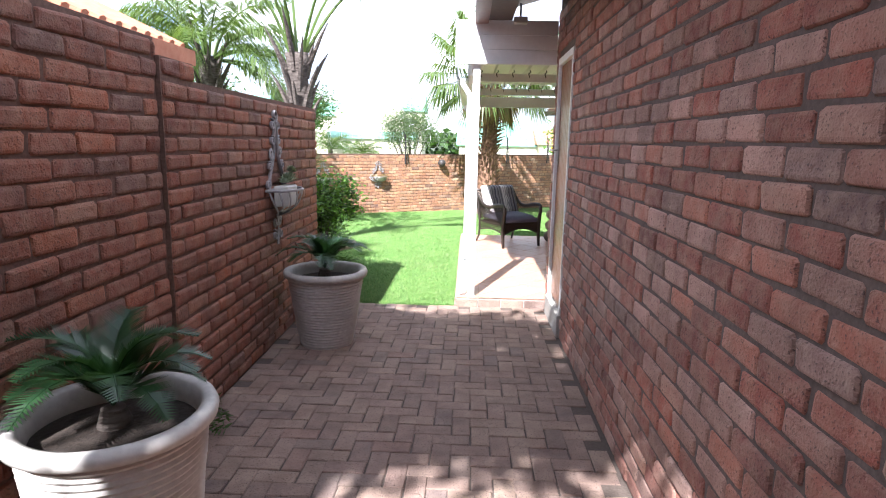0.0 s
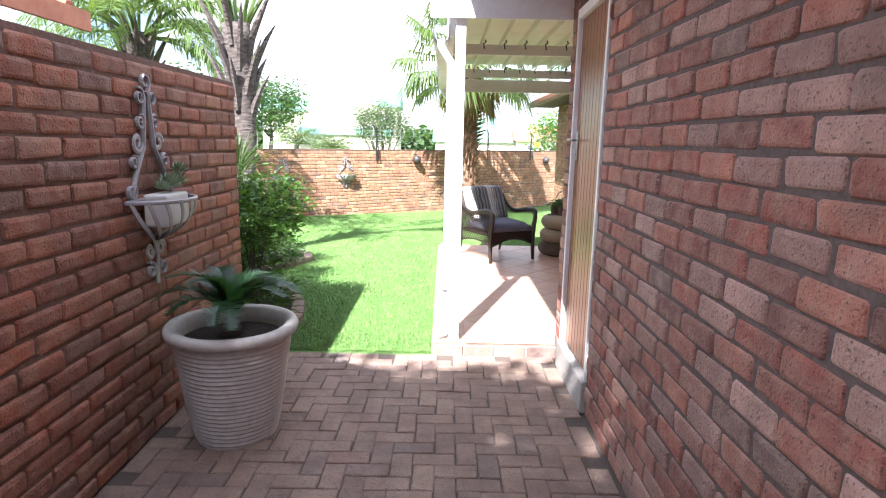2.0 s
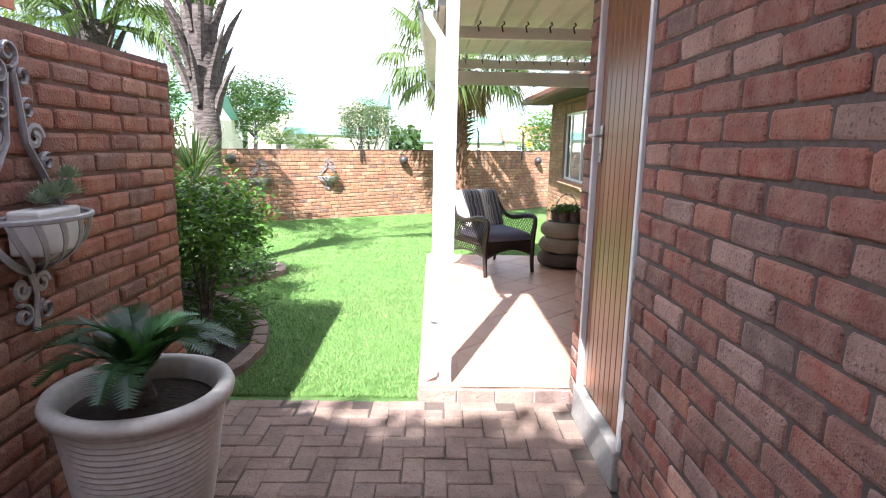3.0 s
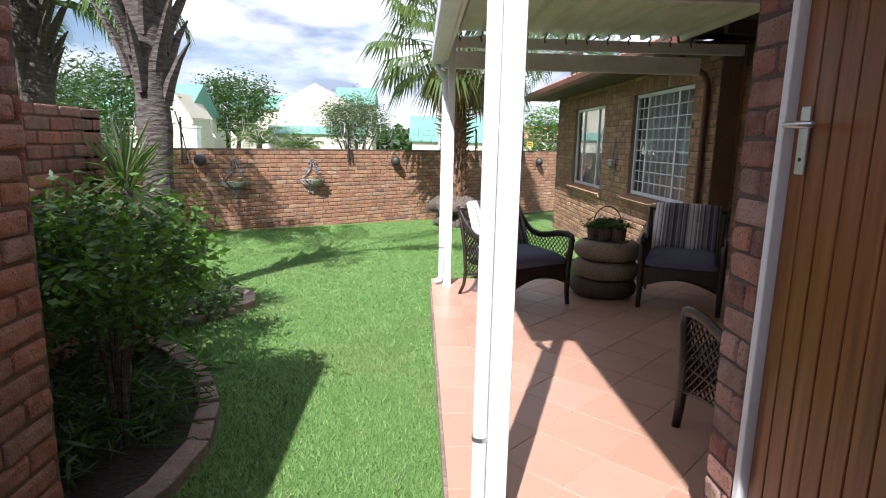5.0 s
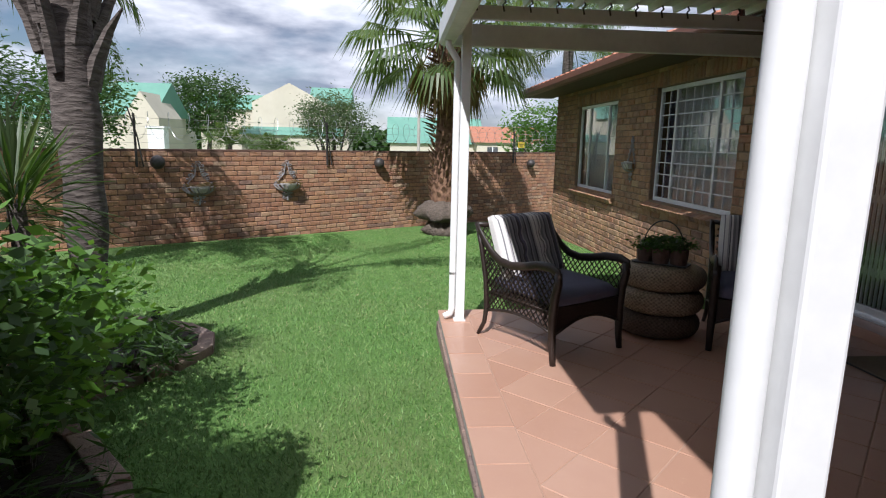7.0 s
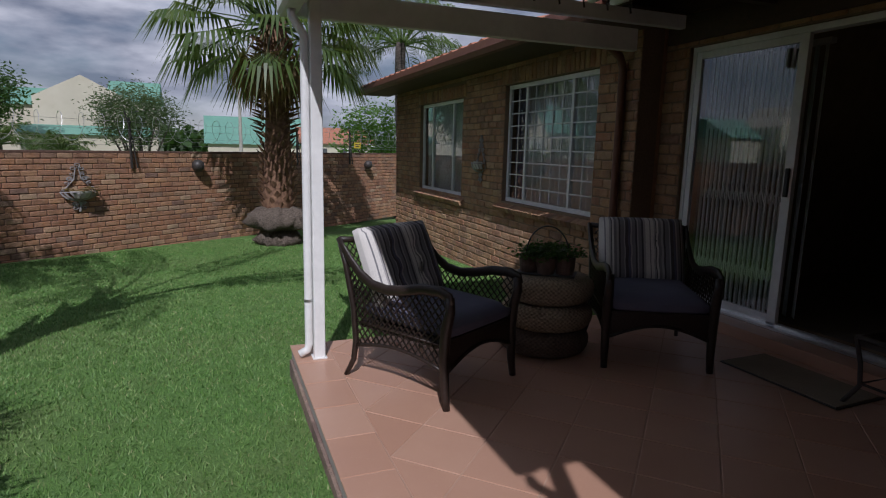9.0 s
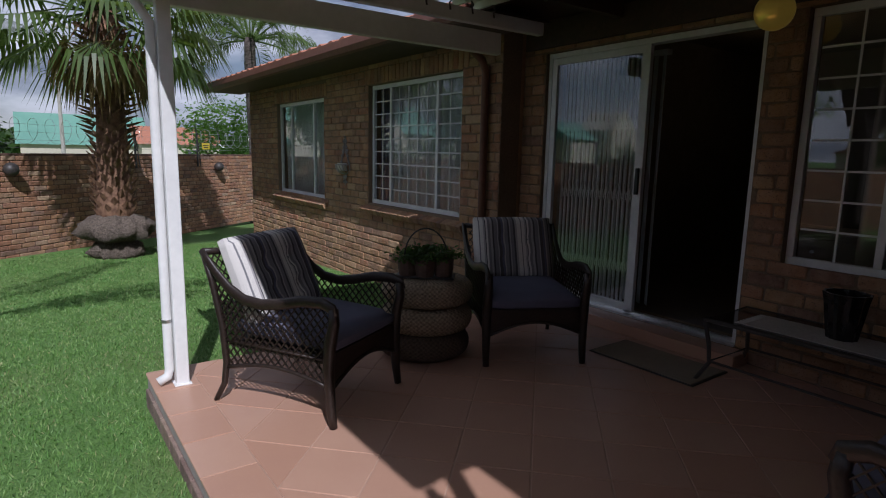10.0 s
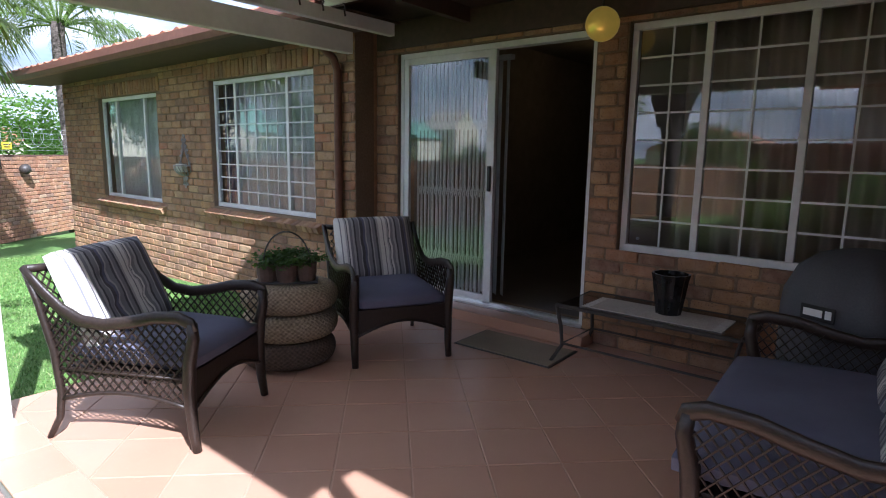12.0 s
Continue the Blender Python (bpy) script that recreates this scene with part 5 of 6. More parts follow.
wp = wall_planter(pose(XL + 0.004, 4.40, 1.20), 0.97, "grey wrought-iron scroll planter with succulents on the wall", 0, "", True)
for k, (y, z, rr) in enumerate(((0.05, 0.06, 0.075), (0.14, 0.07, 0.07), (0.17, 0.13, 0.055), (-0.02, 0.05, 0.05))):
    s = Shape()
    for i in range(26):
        az, el = i * 2.39996, 0.15 + 1.2 * i / 26
        d = Vector((math.cos(az) * math.cos(el), math.sin(az) * math.cos(el), math.sin(el)))
        e = Vector((-math.sin(az), math.cos(az), 0)) * rr * 0.26
        c = Vector((0.09, y, z))
        up = Vector((0, 0, rr * 0.12))
        s.add([c[:], (c + d * rr * 0.6 + e)[:], (c + d * rr * 1.05)[:], (c + d * rr * 0.6 - e)[:], (c + d * rr * 0.6 - up)[:]], [(0, 1, 2, 3), (0, 4, 1), (1, 4, 2), (2, 4, 3), (3, 4, 0)])
    part("succulent", s, "succulent", wp, "pale green succulent rosette")
gdir = Vector((1, 0.83, 0)).normalized()
gout = Vector((gdir.y, -gdir.x, 0))
gyaw = math.degrees(math.atan2(gout.y, gout.x))


def on_back(x, out=0.0, z=0.0):
    return Vector((x, 18.55 + 0.83 * x, z)) + gout * (out + 0.012)


for x in (-3.87, -2.56):
    p = on_back(x)
    wall_planter(pose(p.x, p.y, 0.60, 0, 0, gyaw) @ Matrix.Diagonal((1, 1.35, 0.85, 1)), 0.86, "grey iron scroll planter hung on the garden wall", 120, "thatch", False)
wall_planter(pose(XW - 0.012, 12.95, 1.22, 0, 0, 180), 0.62, "small grey iron planter between the windows", 0, "", True)

# round lamps on the garden wall
for x, z in ((-4.39, 1.03), (-0.87, 0.98), (3.30, 0.93)):
    p = on_back(x, 0.10)
    gl = thing("bulkhead_lamp", pose(p.x, p.y, z, 0, 0, gyaw), "round weathered ball lamp on the garden wall", "lamp", "garden wall lamps")
    part("globe", Shape().lathe([(0.115 * math.sin(w), -0.115 * math.cos(w)) for w in np.linspace(0.001, math.pi - 0.001, 14)], 20), "iron_dark", gl, "", True)
    part("bracket", Shape().tube([(-0.10, 0, 0), (-0.06, 0, 0)], 0.06, 12), "iron_dark", gl)

# electric fence posts with wires, coil and warning signs
for x in (-4.62, -1.86, 1.25, 2.75, 5.2):
    p = on_back(x, 0.02)
    fp = thing("fence_post", pose(p.x, p.y, 0.95, 0, 0, gyaw), "dark steel electric fence post on the wall", "fence post", "fence posts")
    part("upright", Shape().box(-0.0, 0.03, -0.015, 0.015, 0.0, 0.85), "iron_dark", fp)
    part("strut", Shape().tube([(0.02, 0.10, 0.0), (0.03, 0.03, 0.5), (0.06, -0.1, 0.95)], 0.012, 5), "iron_dark", fp)
    for i in range(4):
        part("insulator", Shape().box(0.03, 0.05, -0.012, 0.012, 0.36 + i * 0.13, 0.40 + i * 0.13), "black", fp)
fw = thing("fence_wire", Matrix(), "thin electric fence wires and coil above the wall", "fence wire")
for i in range(4):
    s = Shape().tube([tuple(on_back(x, 0.06, 1.34 + i * 0.13)) for x in (-8.5, -4.62, -1.86, 1.25, 2.75, 5.2, 7.5)], 0.003, 4, False)
    part("strand", s, "steel", fw)
s = Shape()
cp = []
for i in range(0, 900):
    f = i / 900
    x = -8.0 + 15.0 * f
    w = i * 0.42
    c = on_back(x, 0.0, 1.62)
    cp.append(tuple(c + gout * (0.20 * math.cos(w)) + Vector((0, 0, 0.22 * math.sin(w)))))
part("coil", Shape().tube(cp, 0.0035, 3, False), "steel", fw)
for x in (2.95, ):
    p = on_back(x, 0.08)
    sg = thing("warning_sign", pose(p.x, p.y, 1.36, 0, 0, gyaw), "small yellow warning sign on the fence", "sign")
    part("plate", Shape().box(0.0, 0.006, -0.14, 0.14, 0.0, 0.15, 0.002), "yellow", sg)
    part("marks", Shape().box(0.006, 0.009, -0.10, 0.10, 0.09, 0.11).box(0.006, 0.009, -0.08, 0.08, 0.04, 0.06), "black", sg)

# ---- bed edging, garden light ----
ed = tagged(thing("bed_edging", Matrix(), "kerb of weathered bricks round the curved bed", "edging"), kind="structure")
src = Shape().box(-0.095, 0.095, -0.055, 0.055, -0.05, 0.045, 0.008).mesh("brick", MAT["paver"])
acc = 0.0
for (xa, ya_), (xb, yb_) in zip(BED, BED[1:]):
    a, b = Vector((xa, ya_)), Vector((xb, yb_))
    L = (b - a).length
    n = max(1, round(L / 0.205))
    for i in range(n):
        p = a.lerp(b, (i + 0.5) / n)
        ob = new("brick", src)
        ob.matrix_world = pose(p.x, p.y, gz(p.x, p.y), 0, 0, math.degrees(math.atan2(b.y - a.y, b.x - a.x)))
        ob.parent = ed
gl = thing("garden_light", pose(-2.02, 8.75, gz(-2.0, 8.75)), "slim black garden spike light in the bed", "garden light")
part("spike", Shape().tube([(0, 0, 0), (0, 0, 0.30)], 0.008, 6), "black", gl)
part("head", Shape().tube([(0, 0, 0.30), (0, 0, 0.33), (0, 0, 0.36)], [0.028, 0.03, 0.012], 10), "black", gl)


# ---- shrubs ----
def shrub(m, clouds, stems, label, category="shrub"):
    b = thing("shrub", m, label, category)
    s = Shape()
    r = random.Random(label)
    for i in range(stems[0]):
        a = r.uniform(0, 6.28)
        d = stems[2] * r.uniform(0.3, 1)
        s = Shape().tube([(0.02 * math.cos(a), 0.02 * math.sin(a), 0), (0.3 * d * math.cos(a), 0.3 * d * math.sin(a), stems[1] * 0.5), (d * math.cos(a), d * math.sin(a), stems[1])], [0.016, 0.012, 0.005], 5)
        part("stem", s, "bark", b)
    for n, spread, size, seed, base, mat, asp in clouds:
        part("foliage", leaf_cloud(n, spread, size, seed, 0.35, asp, base), mat, b)
    return b


# the dark leaf clouds of the first shrub put the wall's shade into its colour
shrub(pose(-1.62, 6.32, 0.0), [(1900, (0.36, 0.38, 0.32), 0.05, 21, (0.05, 0, 0.92), "leaf_dark", 2.2), (1500, (0.38, 0.40, 0.34), 0.05, 27, (0.05, 0, 0.95), "leaf_bright", 2.2), (1900, (0.36, 0.34, 0.30), 0.05, 28, (-0.36, 0.05, 0.95), "leaf_dark", 2.2)], (7, 0.8, 0.28), "round bright green shrub on a thin stem")
shrub(pose(-2.02, 7.35, 0.0), [(2600, (0.46, 0.56, 0.36), 0.062, 22, (0, 0, 0.55), "leaf_bright", 2.6), (1500, (0.42, 0.5, 0.33), 0.06, 23, (-0.1, -0.2, 0.5), "leaf_dark", 2.6), (40, (0.4, 0.55, 0.35), 0.035, 24, (0.1, -0.1, 0.62), "flower", 1.1)], (9, 0.6, 0.45), "leafy green shrub with small white flowers", "shrub")
shrub(pose(-2.05, 8.45, gz(-2, 8.4)), [(1300, (0.30, 0.5, 0.16), 0.085, 25, (0, 0, 0.17), "leaf_dark", 6)], (6, 0.15, 0.2), "low tufts of dark strappy leaves in the bed", "plant")
shrub(pose(-1.9, 6.5, 0.0), [(1900, (0.48, 0.7, 0.12), 0.13, 26, (0, -0.05, 0.13), "leaf_dark", 10)], (6, 0.12, 0.2), "dark tufted ground plants under the shrub", "plant")
yu = thing("yucca", pose(-2.28, 7.88, 0.0), "yucca with a head of stiff pointed leaves", "yucca")
part("stem", Shape().tube([(0, 0, 0), (0.02, 0, 0.6), (0, 0, 1.1)], [0.05, 0.045, 0.04], 8), "bark", yu)
r = random.Random(31)
for k in range(4):
    s = Shape()
    for i in range(28):
        az, el = r.uniform(0, 6.28), r.uniform(-0.5, 1.4)
        d = Vector((math.cos(az) * math.cos(el), math.sin(az) * math.cos(el), math.sin(el)))
        L = r.uniform(0.4, 0.58)
        e = d.cross(Vector((0, 0, 1))).normalized() * 0.014
        c = Vector((0, 0, 1.08 + 0.05 * k - 0.05))
        mid = c + d * L * 0.55
        tip = c + d * L - Vector((0, 0, 0.05 * (1.4 - el)))
        s.add([c[:], (mid + e)[:], tip[:], (mid - e)[:], (mid + Vector((0, 0, -0.008)))[:]], [(0, 1, 2, 4), (0, 4, 2, 3)])
    part("leaves", s, "leaf_olive" if k % 2 else "leaf_dark", yu)


# ---- palms ----
def feather_frond(az, rise, L, droop, r, leaf=0.55, step=70, bare=0.18):
    pts = []
    p = Vector((0, 0, 0))
    for k in range(13):
        pts.append(p.copy())
        a = rise - droop * (k / 12) ** 1.4
        p = p + Vector((math.cos(az) * math.cos(a), math.sin(az) * math.cos(a), math.sin(a))) * (L / 12)
    s = Shape().tube(pts, [0.030 - 0.0022 * k for k in range(13)], 5, False)
    side = Vector((-math.sin(az), math.cos(az), 0))
    for k in range(step):
        f = bare + (0.99 - bare) * k / step
        q = f * 12
        i = min(11, int(q))
        a = pts[i].lerp(pts[i + 1], q - i)
        d = (pts[i + 1] - pts[i]).normalized()
        ll = leaf * (0.35 + 0.65 * math.sin(math.pi * min(1.0, 0.15 + f * 0.8)))
        for sg in (-1, 1):
            out = (side * sg * r.uniform(0.6, 1.0) + d * r.uniform(0.4, 0.9) + Vector((0, 0, r.uniform(-0.1, 0.4)))).normalized()
            mid = a + out * ll * 0.5
            tip = a + out * ll * 0.85 + Vector((0, 0, -ll * 0.45))
            w = d * 0.014
            s.add([a[:], (mid - w)[:], (mid + w)[:], tip[:]], [(0, 1, 2), (1, 3, 2)])
    return s


def feather_palm(m, height, r0, r1, fronds, L, label, seed, boots=True, leaf=0.55, low=-0.2, bare=0.18):
    t = thing("palm_tree", m, label, "palm tree", "palm trees")
    r = random.Random(seed)
    zs = np.linspace(0, height, 16)
    path = [(0.04 * math.sin(z * 1.1), 0.03 * math.cos(z * 0.9) - 0.03, float(z)) for z in zs]
    part("trunk", Shape().tube(path, [r0 + (r1 - r0) * (z / height) + 0.012 * math.sin(z * 9) for z in zs], 16), "bark", t, "grey fibrous palm trunk", True)
    if boots:
        for i in range(16):
            az = i * 2.39996
            z = height - 0.9 + 0.06 * i
            c = Vector((math.cos(az), math.sin(az), 0))
            p0 = c * (r1 * 0.8) + Vector((0, 0, z - 0.25))
            s = Shape().tube([p0, p0 + c * 0.06 + Vector((0, 0, 0.2)), p0 + c * (0.15 + 0.008 * i) + Vector((0, 0, 0.40 + 0.015 * i)), p0 + c * (0.25 + 0.01 * i) + Vector((0, 0, 0.55 + 0.02 * i))], [0.11, 0.09, 0.055, 0.012], 6, flat=0.45)
            part("leaf_base", s, "bark", t)
    for i in range(fronds):
        az = i * 2.39996 + r.uniform(-0.3, 0.3)
        rise = low + (1.35 - low) * ((i + 0.5) / fronds) ** 0.8
        s = feather_frond(az, rise, L * r.uniform(0.85, 1.1), 1.5 + r.uniform(-0.2, 0.4), r, leaf, bare=bare)
        part("frond", s.moved(Matrix.Translation((math.cos(az) * r1 * 0.6, math.sin(az) * r1 * 0.6, height - 0.05))), "frond", t)
    return t


feather_palm(pose(-2.67, 9.22, gz(-2.6, 9.2)), 2.95, 0.115, 0.165, 8, 3.3, "tall feather palm with a grey fibrous trunk", 41, low=1.0, bare=0.36)
feather_palm(pose(-5.1, 11.5, gz(-5, 11.5)), 3.3, 0.2, 0.2, 24, 2.1, "feather palm with a full arching crown", 42, leaf=0.6)
feather_palm(pose(4.7, 22.6, -0.8), 5.2, 0.17, 0.15, 24, 2.6, "feather palm behind the house end", 43, boots=False, leaf=0.7)


def fan_palm(m, height, label, seed):
    t = thing("palm_tree", m, label, "palm tree", "palm trees")
    r = random.Random(seed)
    part("trunk", Shape().tube([(0, 0, 0.5), (0.0, 0, 0.9), (0.02, 0, 1.6), (0.03, 0, 2.4), (0.02, 0, height)], [0.30, 0.27, 0.24, 0.21, 0.20], 16), "stub", t, "trunk clad in old leaf bases", True)
    part("root_mound", Shape().lathe([(0.0, 0.0), (0.34, 0.0), (0.40, 0.10), (0.37, 0.22), (0.28, 0.27), (0.27, 0.30), (0.50, 0.36), (0.55, 0.46), (0.52, 0.58), (0.38, 0.68), (0.26, 0.74), (0.0, 0.74)], 56, wob=0.38), "root", t, "swollen mass of fibrous roots", True)
    n = 210
    for i in range(n):
        az = i * 2.39996
        z = 0.74 + (height - 1.0) * i / n
        rr = 0.26 - 0.02 * i / n * 2
        c = Vector((math.cos(az), math.sin(az), 0))
        e = Vector((-math.sin(az), math.cos(az), 0))
        L = r.uniform(0.10, 0.17) if z < 2.0 else r.uniform(0.16, 0.28)
        p = c * rr + Vector((0, 0, z))
        up = Vector((0, 0, 1))
        tip = p + c * L * (0.75 if z < 2.0 else 1.0) + up * L * (0.7 if z < 2.0 else 0.25)
        w = 0.06 if z < 2.0 else 0.03
        s = Shape().add([(p - e * w)[:], (p + e * w)[:], (p - up * 0.05 + c * 0.02)[:], (tip - e * 0.012)[:], (tip + e * 0.012)[:], (tip - up * 0.012)[:]],
                        [(0, 1, 4, 3), (1, 2, 5, 4), (2, 0, 3, 5), (3, 4, 5), (0, 2, 1)])
        part("leaf_base", s, "stub", t)
    for i in range(64):
        az = i * 2.39996 + r.uniform(-0.2, 0.2)
        dead = i < 24
        rise = r.uniform(-1.35, -0.9) if dead else -0.7 + 2.0 * (i - 24) / 40
        L = r.uniform(0.55, 0.8) if dead else r.uniform(0.95, 1.3)
        d = Vector((math.cos(az) * math.cos(rise), math.sin(az) * math.cos(rise), math.sin(rise)))
        c = Vector((0, 0, height - 0.1)) + Vector((math.cos(az), math.sin(az), 0)) * 0.15
        hub = c + d * L
        s = Shape().tube([c, c.lerp(hub, 0.5) + Vector((0, 0, 0.05)), hub], [0.02, 0.016, 0.01], 4, False)
        side = d.cross(Vector((0, 0, 1))).normalized()
        nb = 15 if dead else 27
        for k in range(nb):
            a = -1.75 + 3.5 * k / (nb - 1)
            w = (d * math.cos(a) + side * math.sin(a)).normalized()
            bl_ = (0.72 if dead else 1.0) * r.uniform(0.85, 1.1)
            mid = hub + w * bl_ * 0.55
            tip = hub + w * bl_ * 0.85 + Vector((0, 0, -bl_ * (0.55 if dead else 0.42)))
            nn = w.cross(side if abs(w.dot(side)) < 0.9 else d).normalized()
            e = w.cross(Vector((0, 0, 1))).normalized() * 0.03
            s.add([hub[:], (mid + e)[:], tip[:], (mid - e)[:]], [(0, 1, 3), (1, 2, 3)])
        part("fan", s, "thatch" if dead else "fan", t)
    return t


fan_palm(pose(0.56, 16.8, gz(0.5, 16.8) - 0.03), 4.0, "fan palm with shaggy skirt and stubby trunk", 51)


# ---- trees beyond the walls ----
def tree(x, y, z0, h, spread, label, mat, count, size, seed, asp=2.4):
    t = thing("tree", pose(x, y, z0), label, "tree")
    r = random.Random(seed)
    s = Shape().tube([(0, 0, 0), (0.03 * h, 0, h * 0.3), (0, 0.02 * h, h * 0.7)], [0.03 * h, 0.022 * h, 0.008 * h], 8)
    for i in range(6):
        a = i * 1.05 + r.uniform(-0.3, 0.3)
        s.tube([(0, 0, h * 0.3), (0.4 * spread[0] * math.cos(a), 0.4 * spread[1] * math.sin(a), h * 0.5), (0.8 * spread[0] * math.cos(a), 0.8 * spread[1] * math.sin(a), h * 0.75)], [0.012 * h, 0.008 * h, 0.003 * h], 5)
    part("trunk", s, "bark", t)
    part("crown", leaf_cloud(count, spread, size, seed, 0.2, asp, (0, 0, h - spread[2] * 1.05)), mat, t)
    return t


tree(-2.5, 24.5, -0.9, 3.9, (1.1, 1.0, 0.85), "grey-green bushy tree behind the garden wall", "leaf_olive", 9000, 0.11, 61, 4)
tree(5.3, 27.0, -0.9, 3.9, (1.7, 1.3, 1.15), "green bushy tree behind the garden wall", "leaf_bright", 4500, 0.15, 62)
tree(-17.5, 60.0, -0.9, 8.2, (3.6, 3.0, 2.8), "dark green tree behind a green-roofed house", "leaf_dark", 7000, 0.32, 63)
tree(-16.5, 36.0, -0.9, 6.5, (2.6, 2.2, 2.4), "broad dark green tree beyond the garden wall", "leaf_dark", 5000, 0.26, 64)
tree(-7.0, 14.4, -0.3, 3.2, (1.2, 1.1, 0.95), "feathery green tree over the boundary wall", "leaf_dark", 6000, 0.16, 65, 7)
tree(-7.9, 17.0, -0.5, 2.25, (1.0, 0.9, 0.6), "feathery shrub tree behind the garden wall", "leaf_olive", 3500, 0.16, 66, 7)
# a tree behind the start of the walk that dapples the paving
tree(-2.2, -1.85, 0.0, 6.6, (2.3, 1.1, 0.7), "leafy tree that shades the passage", "leaf_dark", 6600, 0.22, 67)
for x, y, z0, L in ((-5.7, 24.0, 0.9, 1.0), (-4.5, 25.0, 0.7, 0.9)):
    t = thing("palm_tree", pose(x, y, -0.9), "small young palm behind the garden wall", "palm tree", "palm trees")
    part("trunk", Shape().tube([(0, 0, 0), (0, 0, z0 + 1.3)], 0.1, 8), "bark", t)
    r = random.Random(x)
    for i in range(16):
        part("frond", feather_frond(i * 2.4, 0.2 + 1.1 * i / 16, L, 1.2, r, 0.35, 26).moved(Matrix.Translation((0, 0, z0 + 1.25))), "fan", t)

# ---- neighbouring roof beside the passage ----
nb_ = thing("neighbour_house", Matrix(), "neighbouring house with an orange tiled roof", "house")
s = Shape()
s.add([(-3.45, -3.0, 2.62), (-3.45, 7.3, 2.62), (-8.0, 7.3, 4.7), (-8.0, -3.0, 4.7), (-3.45, -3.0, 2.52), (-3.45, 7.3, 2.52), (-8.0, 7.3, 4.6), (-8.0, -3.0, 4.6)],
      [(0, 3, 2, 1), (4, 5, 6, 7), (0, 1, 5, 4), (1, 2, 6, 5), (2, 3, 7, 6), (3, 0, 4, 7)])
part("roof", s, "roof_tile", nb_, "orange tiled roof")
part("fascia", Shape().box(-3.44, -3.40, -3.0, 7.32, 2.45, 2.63, 0.005), "roof_tile", nb_, "orange painted fascia")
part("wall", Shape().box(-8.0, -4.1, -2.6, 6.9, 0, 2.6), "cream_wall", nb_)
s = Shape()
for i in range(40):
    y = -2.9 + i * 0.255
    part("roof_tile", Shape().tube([(-3.42, y, 2.645), (-5.5, y, 2.645 + 2.08 * 0.457)], 0.06, 6, flat=0.6), "roof_tile", nb_)


# ---- far houses ----
def far_house(x0, x1, y, depth, eave, ridge, label, roofmat, gable=None, windows=()):
    h = thing("house", pose(0, 0, 0), label, "house")
    part("wall", Shape().box(x0, x1, y, y + depth, -1.2, eave), "cream_wall", h)
    s = Shape()
    o = 0.3
    s.add([(x0 - o, y - o, eave), (x1 + o, y - o, eave), (x1 + o, y + depth + o, eave), (x0 - o, y + depth + o, eave), (x0 - o, y + depth / 2, ridge), (x1 + o, y + depth / 2, ridge)],
          [(0, 1, 5, 4), (2, 3, 4, 5), (1, 2, 5), (3, 0, 4), (3, 2, 1, 0)])
    part("roof", s, roofmat, h)
    if gable:
        g0, g1, ge, gr_ = gable
        m_ = (g0 + g1) / 2
        part("gable_wall", Shape().add([(g0, y - 1.6, -1.2), (g1, y - 1.6, -1.2), (g1, y - 1.6, ge), (m_, y - 1.6, gr_), (g0, y - 1.6, ge), (g0, y + 3, -1.2), (g1, y + 3, -1.2), (g1, y + 3, ge), (m_, y + 3, gr_), (g0, y + 3, ge)],
             [(0, 1, 2, 3, 4), (9, 8, 7, 6, 5), (1, 6, 7, 2), (0, 4, 9, 5), (2, 7, 8, 3), (3, 8, 9, 4)]), "cream_wall", h)
    for wx, wz, ww_, wh in windows:
        w = part("window", Shape().box(wx, wx + ww_, y - 0.06, y - 0.01, wz, wz + wh), "far_dark", h)
        part("window_bars", Shape().box(wx, wx + ww_, y - 0.09, y - 0.062, wz + wh / 2 - 0.05, wz + wh / 2 + 0.05).box(wx + ww_ / 2 - 0.05, wx + ww_ / 2 + 0.05, y - 0.089, y - 0.063, wz, wz + wh), "steel_white", w)
    return h


far_house(-20.9, -13.5, 69, 6, 4.5, 6.2, "cream house with green steel roof", "roof_green", (-15.2, -7.6, 5.2, 7.2))
far_house(-9.6, -5.6, 70, 6, 5.2, 7.3, "cream double-storey house wing with a green roof", "roof_green", None, ((-7.6, 3.0, 1.0, 1.4),))
far_house(-15.5, -6.0, 64, 3, 1.9, 2.7, "low cream garages with green lean-to roof", "roof_green")
far_house(-1.0, 8.0, 62, 8, 1.4, 4.0, "cream house with a broad green roof", "roof_green")
far_house(-23.5, -18.3, 50, 7, 3.0, 5.6, "cream house with green roof beyond trees", "roof_green", (-19.6, -17.2, 2.8, 4.6))
far_house(7.2, 13.5, 60, 8, 1.6, 3.2, "low house with a red tiled roof", "roof_tile", None, ((8.2, 0.2, 1.0, 1.0), (10.6, 0.2, 1.0, 1.0)))
far_house(-60, -26, 75, 8, 3.2, 6.0, "far cream house with green roof", "roof_green")
far_house(-47, -37, 46, 7, 3.0, 4.9, "cream house with green roof mirrored in the door glass", "roof_green", (-45, -41, 4.0, 6.0))
far_house(-50, -38, 14, 9, 1.9, 3.6, "low red-roofed house mirrored in the window", "roof_tile")
tree(-27, 24, -0.9, 5.0, (2.6, 2.2, 1.9), "bushy tree mirrored in the patio windows", "leaf_dark", 4000, 0.26, 68)
tree(-25, 15, -0.9, 4.2, (2.4, 2.2, 1.5), "low bushy tree mirrored in the patio windows", "leaf_olive", 4000, 0.24, 69)
lp = thing("street_lamp", pose(1.3, 50, -1), "tall grey street lamp pole", "street lamp")
part("pole", Shape().tube([(0, 0, 0), (0, 0, 9.5)], [0.14, 0.08], 8), "concrete", lp)
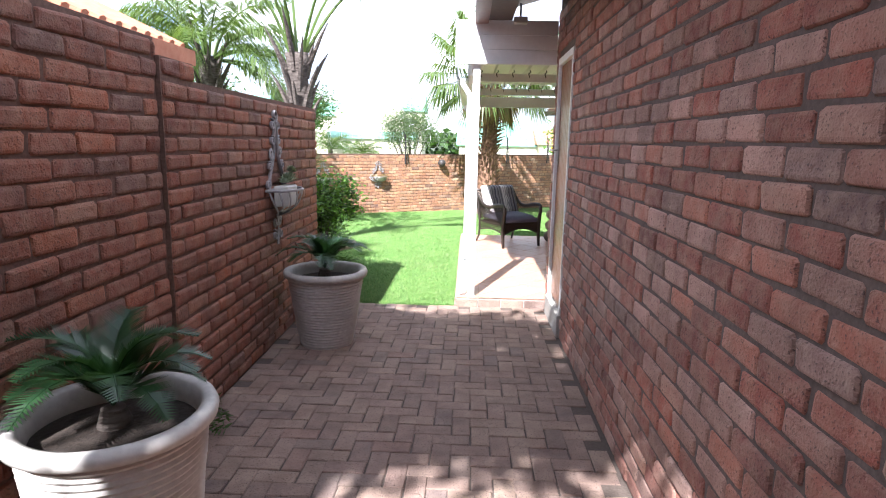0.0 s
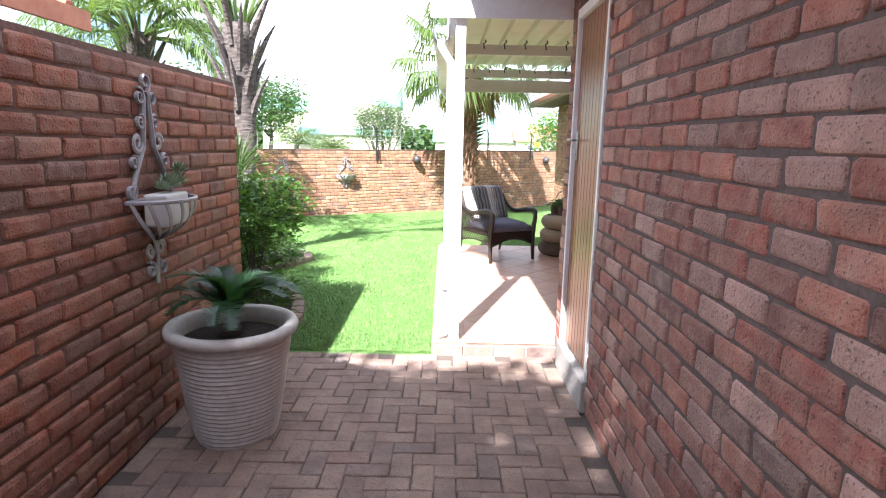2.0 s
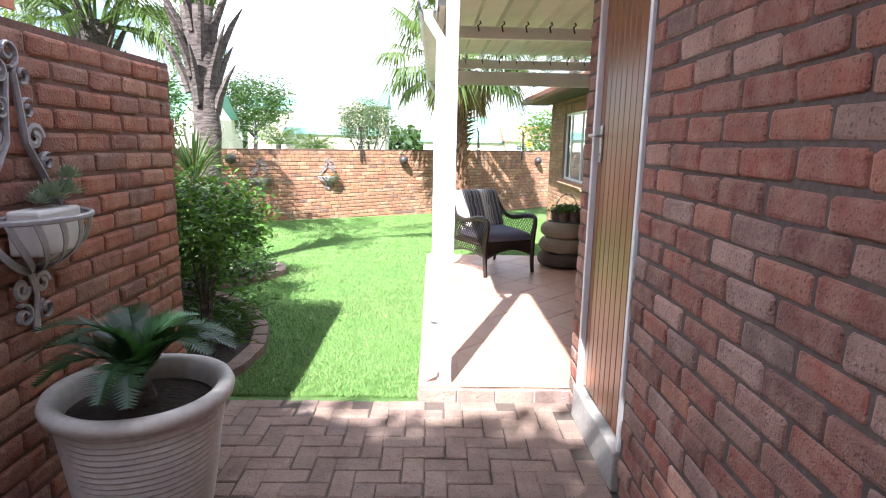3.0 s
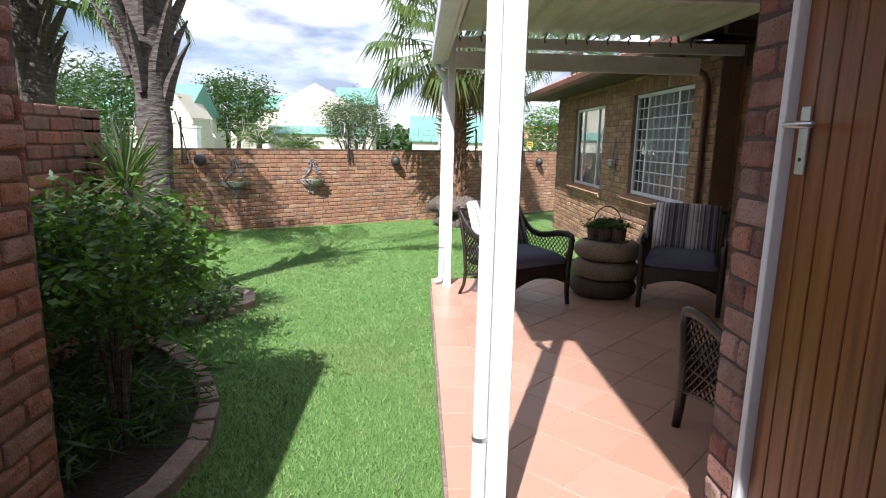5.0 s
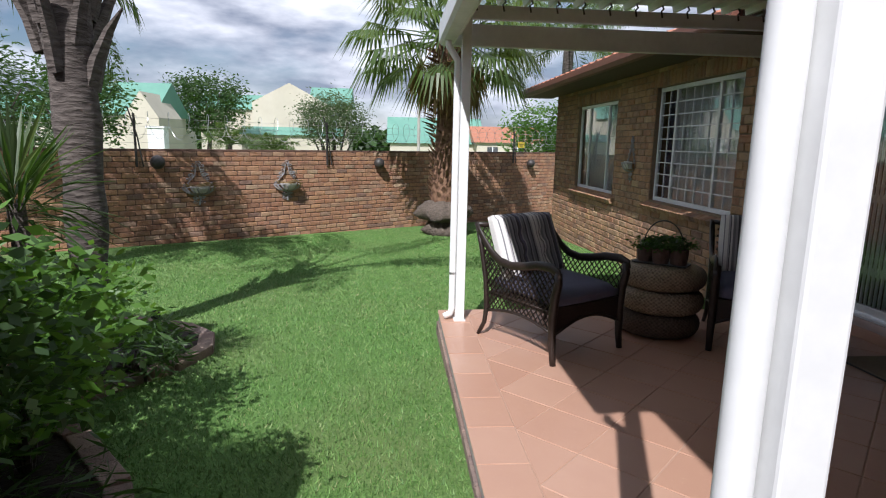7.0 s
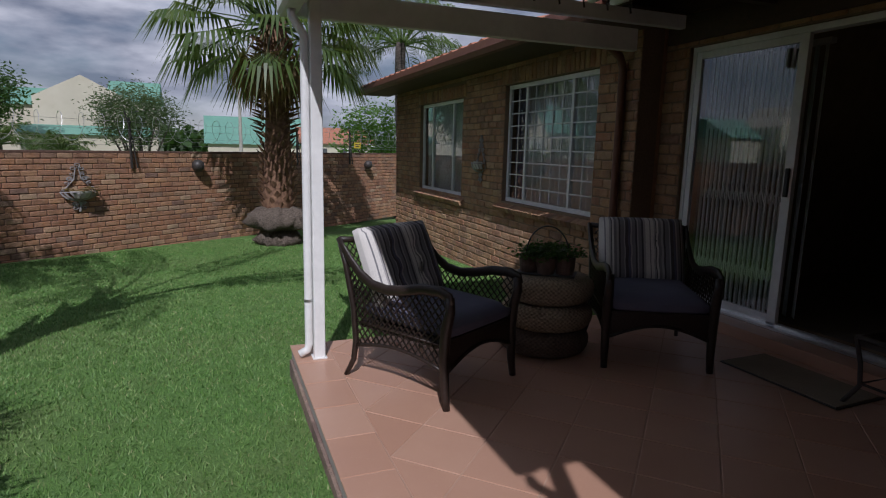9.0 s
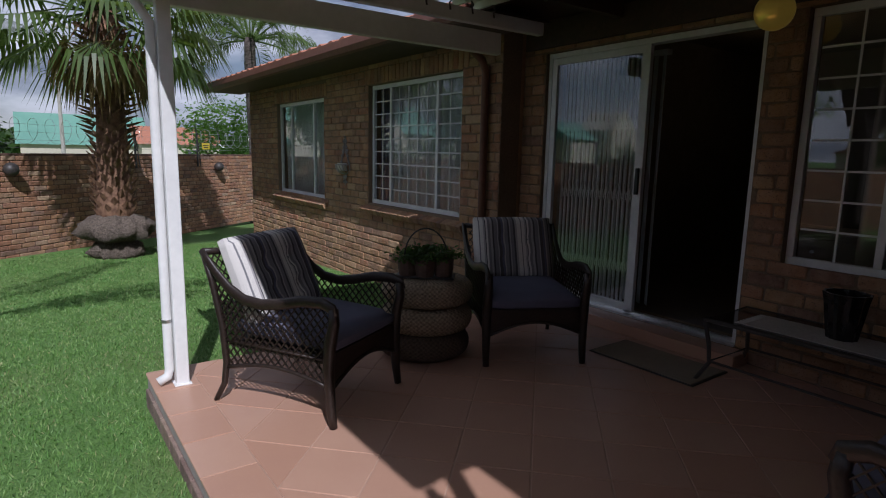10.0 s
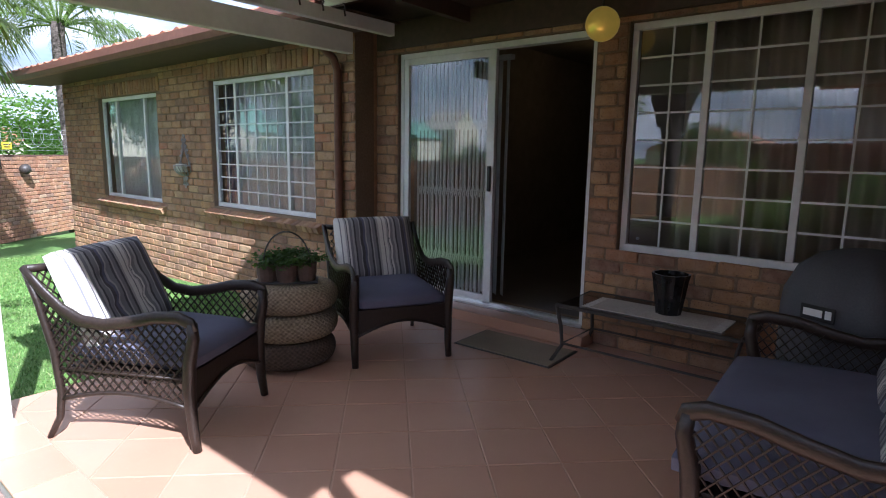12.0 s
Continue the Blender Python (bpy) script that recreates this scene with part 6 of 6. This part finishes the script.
part("lamp_head", Shape().box(-0.1, 0.9, -0.15, 0.15, 9.5, 9.65, 0.04), "concrete", lp)
tk = thing("chimney", pose(-15.6, 44, -1), "white plastered chimney over the wall", "chimney")
part("shaft", Shape().box(-0.5, 0.5, -0.4, 0.4, 0, 3.0), "white", tk)
part("cap", Shape().box(-0.58, 0.58, -0.48, 0.48, 3.0, 3.12), "white", tk)
far = leaf_cloud(9000, (90, 8, 2.4), 1.6, 71, 0.0, 1.8, (0, 115, 1.2))
tagged(part("far_woods", far, "leaf_dark"), label="distant line of dark trees", category="trees", kind="stuff")

# ---- paving of the passage: herringbone ----
paving = setting("pavement", Shape().box(XL - 0.05, XR + 0.05, -1.7, 5.505, -0.10, -0.008), "sand", "brown clay pavers in a herringbone", "pavement")
PL, PW = 0.205, 0.1025
r = random.Random(3)
kinds = []
for i in range(5):
    sh = Shape()
    l, w, e = PL - 0.005, PW - 0.005, 0.005
    q = lambda d: r.uniform(-d, d)
    lo = [(0, 0, -0.03), (l, 0, -0.03), (l, w, -0.03), (0, w, -0.03)]
    mi = [(q(.001), q(.001), -0.004), (l + q(.001), q(.001), -0.004), (l + q(.001), w + q(.001), -0.004), (q(.001), w + q(.001), -0.004)]
    hi = [(e, e, q(.0012)), (l - e, e, q(.0012)), (l - e, w - e, q(.0012)), (e, w - e, q(.0012))]
    sh.add(lo + mi + hi, PAVER_FACES)
    kinds.append(sh.mesh("paver", MAT["paver"]))
rest = Shape()
count = 0
for j in range(int(7.2 / PW)):
    for i in range(int((XR - XL) / PW) + 1):
        d = (i - j) % 4
        if d not in (0, 3):
            continue
        across = d == 0
        ox, oy = XL + i * PW, 5.50 - (j + 1) * PW - (0.0 if across else PW)
        if ox + (PL if across else PW) > XR + 0.03:
            continue
        if not across:
            ox += PW
        m = pose(ox + 0.0025, oy + 0.0025, r.uniform(-0.0025, 0.0015), r.uniform(-0.4, 0.4), r.uniform(-0.4, 0.4), (0 if across else 90) + r.uniform(-0.9, 0.9))
        if oy > 2.3 and count < 300:
            ob = new("paver", kinds[r.randrange(5)])
            ob.matrix_world = m
            ob.parent = paving
            count += 1
        else:
            src = kinds[r.randrange(5)]
            rest.add([(m @ vv.co)[:] for vv in src.vertices], PAVER_FACES)
part("pavers", rest, "paver", paving, kind="stuff")
